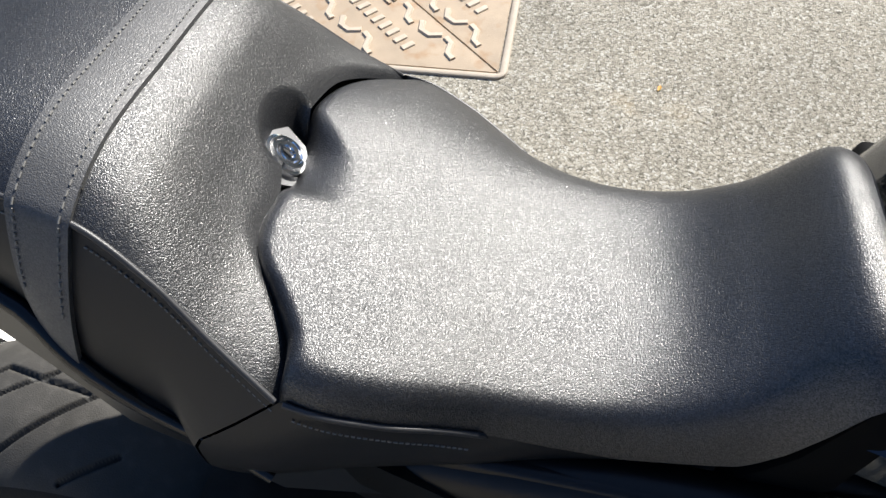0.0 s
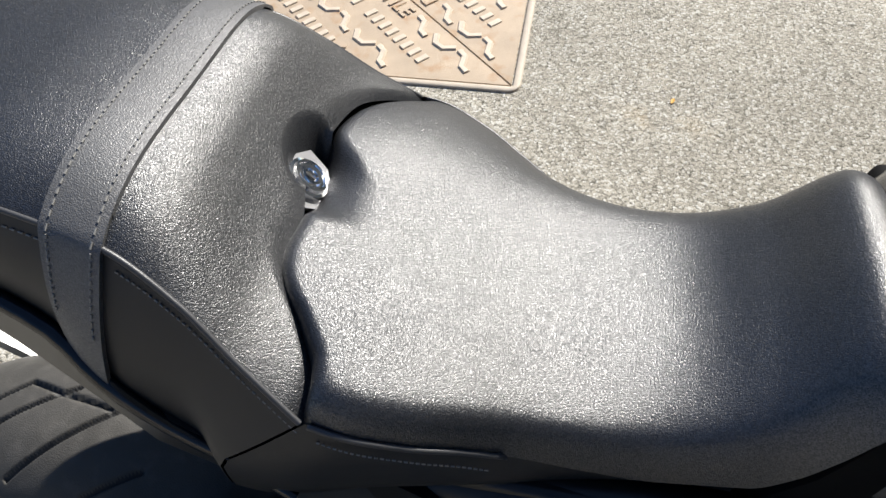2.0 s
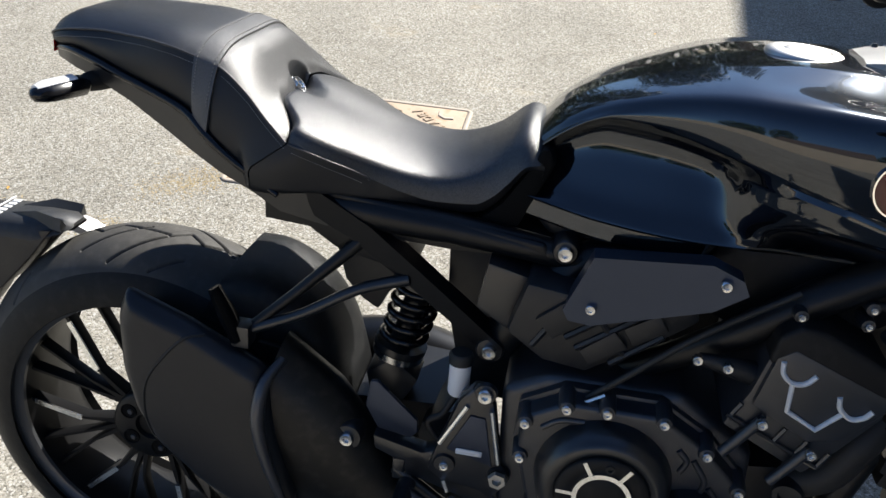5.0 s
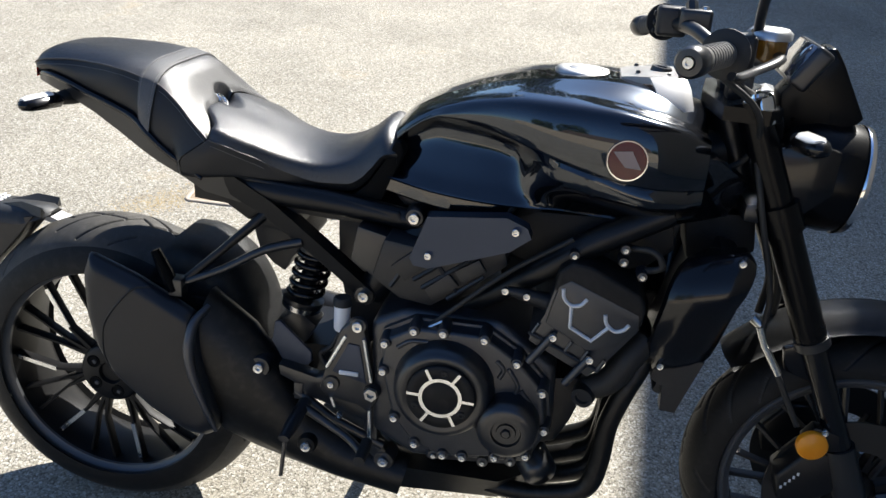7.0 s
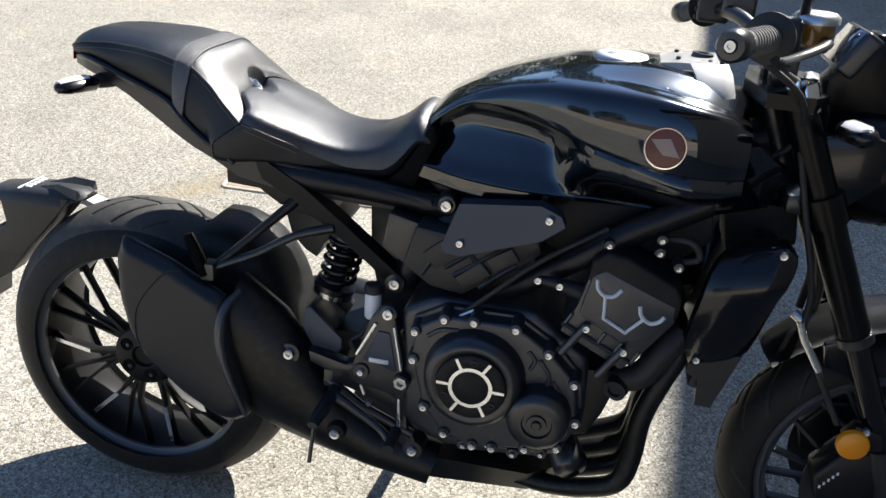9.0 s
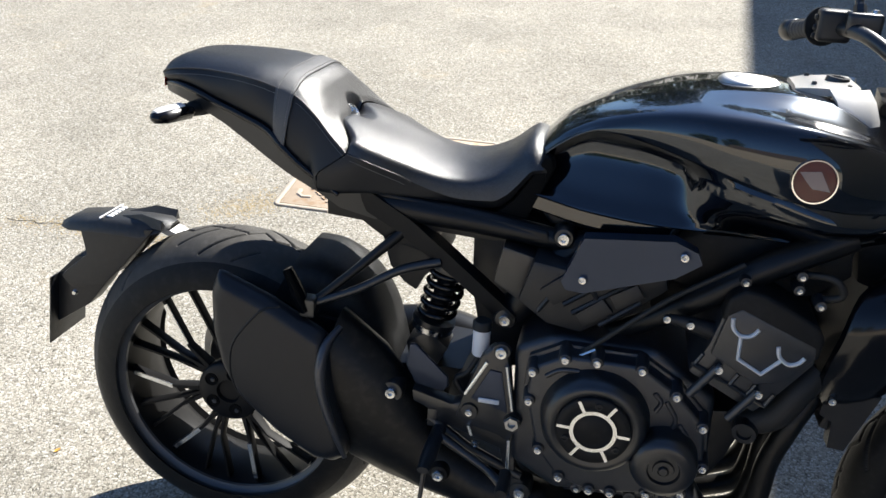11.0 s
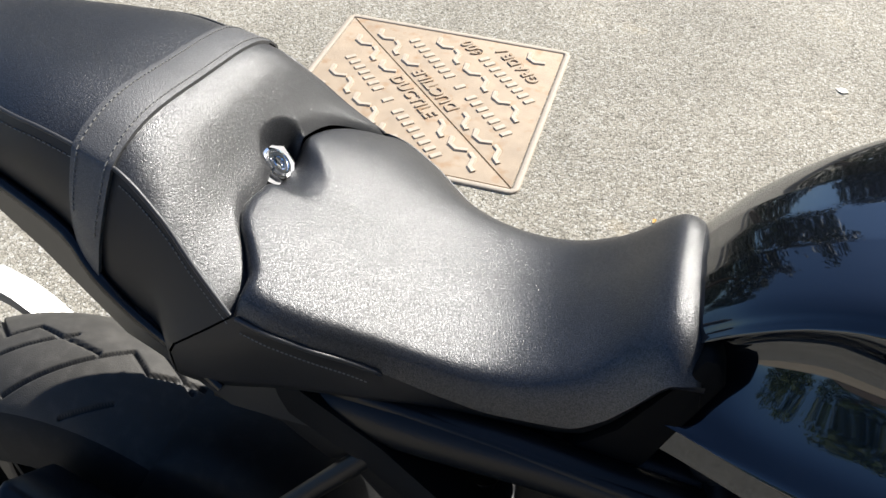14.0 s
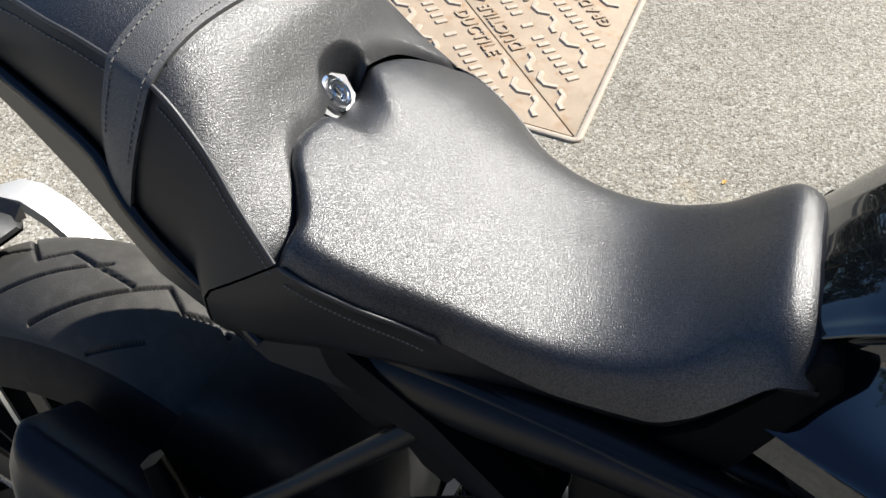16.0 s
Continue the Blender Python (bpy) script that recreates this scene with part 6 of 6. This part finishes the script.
# left edge x, z; right edge x, z; outer face y: upright below, rolled in towards the top
shroud_rows = [(1.066, 0.545, 1.150, 0.575, -0.160), (1.058, 0.555, 1.155, 0.590, -0.170), (1.046, 0.572, 1.161, 0.620, -0.180), (1.043, 0.612, 1.167, 0.662, -0.195), (1.049, 0.66, 1.174, 0.698, -0.206), (1.054, 0.690, 1.182, 0.722, -0.211), (1.058, 0.714, 1.188, 0.741, -0.208), (1.064, 0.734, 1.192, 0.758, -0.200), (1.072, 0.751, 1.192, 0.772, -0.190), (1.086, 0.765, 1.179, 0.784, -0.178)]
for sg in (-1, 1):
    p = bevelled(loft([[(xl, yo + 0.012, zl), (xl + 0.006, yo + 0.002, zl), (0.6 * xl + 0.4 * xr, yo - 0.003, 0.6 * zl + 0.4 * zr), (0.3 * xl + 0.7 * xr, yo - 0.002, 0.3 * zl + 0.7 * zr), (xr - 0.006, yo + 0.002, zr), (xr, yo + 0.012, zr), (xr, yo + 0.040, zr), (xl + 0.034, yo + 0.040, zl + 0.01)] for xl, zl, xr, zr, yo in shroud_rows]), 0.002, 2)
    s = part("radiator_shroud", p if sg < 0 else mirrored(p), "gloss", bike, "glossy black radiator shroud", 180)
    bolt(1.168, sg * 0.1900, 0.774, "m", s)
    bolt(1.072, sg * 0.1790, 0.568, "m", s)
    p = bevelled(loft([[(x, -0.166 + o, z) for x, z in ((1.066, 0.566), (1.062, 0.535), (1.083, 0.524), (1.086, 0.476), (1.112, 0.474), (1.146, 0.580))] for o in (0, 0.03)]), 0.003, 2)
    part("lower_shroud", p if sg < 0 else mirrored(p), "plastic", s, "dull black lower end of the shroud")

part("frame_gusset", prism([(1.085, 0.81), (1.205, 0.81), (1.215, 0.745), (1.15, 0.705), (1.10, 0.72)], -0.05, 0.05, 0.008), "matte", bike, "black frame gusset behind the steering head")
part("crankcase_front", prism([(0.872, 0.505), (0.958, 0.518), (0.950, 0.470), (0.936, 0.425), (0.914, 0.378), (0.872, 0.365)], -0.165, 0.165, 0.008), "frame", bike, "dark front face of the crankcase")
part("air_box", prism([(0.775, 0.69), (0.845, 0.68), (0.845, 0.63), (0.785, 0.62)], -0.06, 0.06, 0.006), "matte", bike, "dark air box under the tank")
part("seat_bracket", prism([(0.205, 0.806), (0.235, 0.780), (0.292, 0.737), (0.325, 0.716), (0.365, 0.745), (0.380, 0.780), (0.250, 0.800)], -0.1235, -0.06, 0.006), "frame", bike, "satin black bracket carrying the seat")

# ---- front wheel, forks and brakes
fwheel = wheel("front_wheel", (1.468, 0, 0.300), 0.300, 0.122, 0.062, 0.232, 0.098, 7, 100, "black multi-spoke front wheel", 480, False)
for sg in (-1, 1):
    d = part("brake_disc", lathe([(0.095, -0.068 * sg), (0.155, -0.068 * sg), (0.155, -0.073 * sg), (0.095, -0.073 * sg)], (1.468, 0, 0.30), 56, closed=True), "disc", fwheel, "drilled steel brake disc")
    for k in range(7):
        a = 2 * math.pi * k / 7
        part("carrier", tube([(1.468 + 0.05 * math.cos(a), sg * 0.066, 0.30 + 0.05 * math.sin(a)), (1.468 + 0.11 * math.cos(a + 0.2), sg * 0.070, 0.30 + 0.11 * math.sin(a + 0.2))], 0.007, 6, 1), "satin", d)
    fork = part("fork_leg", tube([(1.145, sg * 0.105, 1.02), (1.244, sg * 0.105, 0.80), (1.324, sg * 0.105, 0.622)], 0.0275, 20, 1), "fork", bike, "black upside-down fork leg")
    part("stanchion", tube([(1.322, sg * 0.105, 0.627), (1.425, sg * 0.105, 0.40)], 0.0215, 18, 1), "gloss", fork)
    part("seal_ring", tube([(1.323, sg * 0.105, 0.624), (1.330, sg * 0.105, 0.609)], 0.030, 20, 1), "satin", fork)
    part("fork_foot", tube([(1.416, sg * 0.105, 0.42), (1.450, sg * 0.103, 0.335), (1.470, sg * 0.10, 0.295)], [0.027, 0.03, 0.026], 12), "satin", fork)
    cal = part("brake_caliper", prism([(1.318, 0.345), (1.358, 0.400), (1.402, 0.405), (1.440, 0.375), (1.420, 0.325), (1.372, 0.285), (1.332, 0.290)], sg * 0.118, sg * 0.05, 0.008), "frame", fork, "black radial brake caliper")
    for k in range(5):
        part("lettering_bar", block((1.330 + 0.006 * k, sg * 0.1175, 0.322 + 0.008 * k), (1.334 + 0.006 * k, sg * 0.1190, 0.328 + 0.008 * k), 0), "decal", cal)
    part("reflector", lathe([(0.0001, 0.006), (0.024, 0.005), (0.027, 0.002), (0.027, -0.008)], (1.361, sg * 0.1345, 0.429), 28, (0, sg, 0)), "amber", fork, "round amber reflector")
    part("reflector_bracket", prism([(1.345, 0.436), (1.362, 0.462), (1.405, 0.452), (1.412, 0.420), (1.355, 0.410)], sg * 0.127, sg * 0.100, 0.003), "frame", fork)
    bolt(1.378, sg * 0.1285, 0.456, "m", fork)
# front mudguard
rows = []
for a in np.linspace(radians(24), radians(139), 30):
    w = 0.062 + 0.012 * math.sin(a)
    rows.append([(1.468 + (0.352 - 0.9 * max(0, abs(y) - 0.02) ** 1.6 * 3) * math.cos(a), y, 0.30 + (0.356 - 0.9 * max(0, abs(y) - 0.02) ** 1.6 * 3) * math.sin(a)) for y in np.linspace(-w, w, 15)])
g = grid_mesh(rows)
bmesh.ops.solidify(g, geom=g.faces, thickness=-0.004)
fend = part("front_mudguard", g, "guard", bike, "greyed black front mudguard", 60)
for sg in (-1, 1):
    part("stay", prism([(1.290, 0.585), (1.350, 0.615), (1.385, 0.54), (1.350, 0.525), (1.296, 0.545)], sg * 0.085, sg * 0.068, 0.004), "gloss", fend)
part("brake_hose", tube([(1.17, -0.12, 0.93), (1.20, -0.135, 0.82), (1.235, -0.13, 0.70), (1.240, -0.122, 0.625), (1.275, -0.12, 0.56), (1.33, -0.125, 0.46)], 0.0055, 8), "rubber", bike, "black brake hose")
part("hose_clip", tube([(1.232, -0.124, 0.640), (1.246, -0.122, 0.606), (1.280, -0.121, 0.553)], 0.0065, 8, 1), "steel", bike)
part("clip_arm", tube([(1.222, -0.11, 0.648), (1.236, -0.12, 0.640)], 0.009, 8, 1), "alloy", bike)
for y in (0.10, 0.02):
    part("wiring_hose", tube([(1.20, y, 0.86), (1.26, y, 0.74), (1.285, y, 0.65), (1.28, y, 0.57)], 0.008, 8), "rubber", bike)

# ---- yokes, bars and controls
yoke = part("top_yoke", bevelled(loft([[(x, y, z + 0.0) for x, y in ((1.105, -0.125), (1.175, -0.135), (1.20, -0.10), (1.165, 0.0), (1.20, 0.10), (1.175, 0.135), (1.105, 0.125), (1.085, 0.0))] for z in (0.985, 1.008)]), 0.006, 3), "fork", bike, "black top yoke")
for sg in (-1, 1):
    part("fork_cap", lathe([(0.0001, 0.020), (0.010, 0.020), (0.012, 0.014), (0.024, 0.014), (0.026, 0.006), (0.026, -0.03)], (1.158, sg * 0.105, 1.010), 28, (-0.3, 0, 0.95)), "chrome", yoke, "bright fork cap")
    part("lower_clamp", tube([(1.219, sg * 0.105, 0.855), (1.239, sg * 0.105, 0.81)], 0.036, 16, 1), "fork", bike)
    part("bar_clamp", block((1.115, sg * 0.045 - 0.02, 1.005), (1.155, sg * 0.045 + 0.02, 1.062), 0.008), "satin", yoke)
part("lower_yoke", block((1.17, -0.11, 0.815), (1.245, 0.11, 0.85), 0.012), "satin", bike, "black lower yoke")
part("steering_head", tube([(1.12, 0, 1.00), (1.19, 0, 0.82)], 0.035, 18, 1), "satin", bike)
BAR = {-1: (Vector((1.014, -0.392, 1.110)), Vector((1.070, -0.262, 1.105))), 1: (Vector((0.994, 0.372, 1.061)), Vector((1.026, 0.268, 1.083)))}
bar = part("handlebar", tube([BAR[-1][0], BAR[-1][1], (1.10, -0.16, 1.096), (1.135, -0.07, 1.052), (1.130, 0.07, 1.050), (1.075, 0.16, 1.086), BAR[1][1], BAR[1][0]], 0.0125, 14), "satin", bike, "black tapered handlebar with controls")
for sg in (-1, 1):
    end, root = BAR[sg]
    out = (end - root).normalized()
    grip = part("grip", tube([end - out * 0.006, root], 0.0172, 20, 1), "grip", bar, "ribbed black rubber grip")
    for k in range(9):
        q = root + out * (0.010 + 0.012 * k)
        part("rib", lathe([(0.0168, -0.0022), (0.0184, -0.0016), (0.0184, 0.0016), (0.0168, 0.0022)], q, 20, out), "grip", grip)
    part("grip_flange", lathe([(0.012, 0.004), (0.030, 0.004), (0.035, 0.0015), (0.035, -0.003), (0.012, -0.004)], root, 28, out), "rubber", bar)
    weight = part("bar_weight", lathe([(0.0001, 0.020), (0.008, 0.020), (0.009, 0.023), (0.017, 0.0225), (0.0205, 0.017), (0.0205, -0.010), (0.017, -0.014)], end, 28, out), "satin", bar, "black bar-end weight")
    part("end_bolt", lathe([(0.0001, 0.0225), (0.003, 0.0225), (0.0035, 0.026), (0.007, 0.026), (0.008, 0.022)], end, 18, out), "alloy", weight)
    hold = root - out * 0.036
    part("switchgear", moved(block((-0.028, -0.024, -0.028), (0.030, 0.020, 0.028), 0.010, 3), Matrix.Translation(hold)), "plastic", bar, "black switch housing")
    for dx, dz, w in ((-0.0285, 0.012, 0.007), (-0.0285, -0.006, 0.006), (-0.0285, -0.020, 0.005)):
        part("button", moved(block((-0.004, -w, -0.005), (0.003, w, 0.005), 0.002, 1), Matrix.Translation(hold + Vector((dx, 0, dz)))), "rubber", bar)
    piv = hold - out * 0.038 + Vector((0.034, 0, 0.002))
    part("lever_clamp", moved(block((-0.034, -0.018, -0.020), (0.026, 0.018, 0.020), 0.008, 3), Matrix.Translation(piv)), "satin", bar)
    part("lever", tube([piv + Vector((0.016, 0, 0)), piv + out * 0.05 + Vector((0.034, 0, -0.006)), root + out * 0.05 + Vector((0.052, 0, -0.016)), end + Vector((0.056, 0, -0.014)), end + out * 0.012 + Vector((0.052, 0, -0.012))], [0.010, 0.009, 0.008, 0.0075, 0.009], 10, 6, 0.6), "satin", bar, "black hand lever")
    part("lever_screw", lathe([(0.0001, 0.0255), (0.005, 0.0255), (0.0065, 0.023), (0.0065, 0.015)], piv + Vector((0.012, 0, 0)), 14, (0, 0, 1)), "steel", bar, "bright lever pivot screw")
    up = piv + Vector((-0.012, 0, 0.015))
    part("mirror_stem", tube([up, up + Vector((-0.006, sg * 0.030, 0.050)), up + Vector((-0.008, sg * 0.085, 0.135)), up + Vector((-0.006, sg * 0.115, 0.175))], 0.0075, 10), "satin", bar, "black mirror stem")
    part("stem_nut", lathe([(0.0001, 0.020), (0.009, 0.020), (0.011, 0.016), (0.011, -0.004)], up, 6, (-0.1, sg * 0.5, 0.86)), "satin", bar)
    mc = up + Vector((-0.013, sg * 0.140, 0.205))
    mir = part("mirror", lathe([(0.0001, 0.0), (0.045, 0.002), (0.055, 0.010), (0.052, 0.018), (0.03, 0.026), (0.0001, 0.028)], mc, 36, (1, 0, 0)), "satin", bar, "round black mirror")
    part("glass", lathe([(0.0001, -0.001), (0.046, -0.001), (0.048, 0.003)], mc, 36, (1, 0, 0)), "chrome", mir)
cup = part("fluid_reservoir", lathe([(0.0001, -0.020), (0.026, -0.020), (0.029, -0.015), (0.030, 0.012), (0.0001, 0.013)], (1.138, -0.19, 1.112), 8, (0, 0.0, 1)), "fluid", bar, "amber fluid reservoir with a grey lid")
part("lid", lathe([(0.0001, 0.026), (0.026, 0.026), (0.033, 0.020), (0.033, 0.011)], (1.138, -0.19, 1.112), 8, (0, 0, 1)), "lid", cup, "grey metal lid")
dash = part("instrument_panel", moved(block((-0.036, -0.070, -0.022), (0.036, 0.070, 0.010), 0.008, 3), pose(1.232, 0, 1.070, 0, -58, 0)), "satin", bike, "slim black instrument panel")
part("display", moved(block((-0.031, -0.064, 0.0098), (0.031, 0.064, 0.0115), 0.001, 1), pose(1.232, 0, 1.070, 0, -58, 0)), "screen", dash, "dark blue glossy display")
part("dash_bracket", prism([(1.205, 1.020), (1.256, 1.088), (1.266, 1.098), (1.279, 1.098), (1.297, 1.072), (1.344, 0.990), (1.336, 0.980), (1.300, 0.962), (1.210, 0.962)], -0.030, 0.030, 0.005), "fork", dash, "black bracket behind the display")
# headlamp
HC = Vector((1.275, 0, 0.888))
HA = Vector((1, 0, -0.12)).normalized()
head = part("headlamp", lathe([(0.0001, -0.07), (0.05, -0.068), (0.082, -0.045), (0.094, -0.01), (0.096, 0.05), (0.092, 0.075), (0.086, 0.078)], HC, 48, HA), "fork", bike, "round black headlamp with a bright rim")
part("rim", lathe([(0.091, 0.076), (0.0925, 0.083), (0.0945, 0.083), (0.0965, 0.076), (0.0955, 0.072)], HC, 56, HA, True), "chrome", head, "polished rim")
part("lens", lathe([(0.0001, 0.090), (0.04, 0.087), (0.092, 0.076)], HC, 48, HA), "lens", head, "clear lens")
for sg in (-1, 1):
    part("lamp_bracket", prism([(1.18, 0.93), (1.24, 0.965), (1.30, 0.95), (1.30, 0.88), (1.24, 0.82), (1.19, 0.83)], sg * 0.115, sg * 0.098, 0.006), "gloss", bike, "glossy black headlamp bracket")
    ind = indicator((1.225, sg * 0.115, 0.965), (1.235, sg * 0.235, 0.978), bike, k=1.45)
part("wiring_hose", tube([(1.05, -0.15, 1.09), (1.12, -0.12, 1.04), (1.20, -0.06, 0.99), (1.22, -0.02, 0.93)], 0.007, 8), "rubber", bike)
part("wiring_hose", tube([(1.05, -0.17, 1.08), (1.15, -0.15, 1.01), (1.16, -0.11, 0.93), (1.10, -0.09, 0.88)], 0.005, 8), "rubber", bike)
# side stand
stand = part("side_stand", tube([(0.60, 0.14, 0.30), (0.56, 0.24, 0.16), (0.53, 0.315, 0.075)], [0.016, 0.014, 0.012], 10, 1), "satin", bike, "black side stand")
part("foot", block((0.505, 0.295, 0.055), (0.56, 0.345, 0.068), 0.004), "satin", stand)
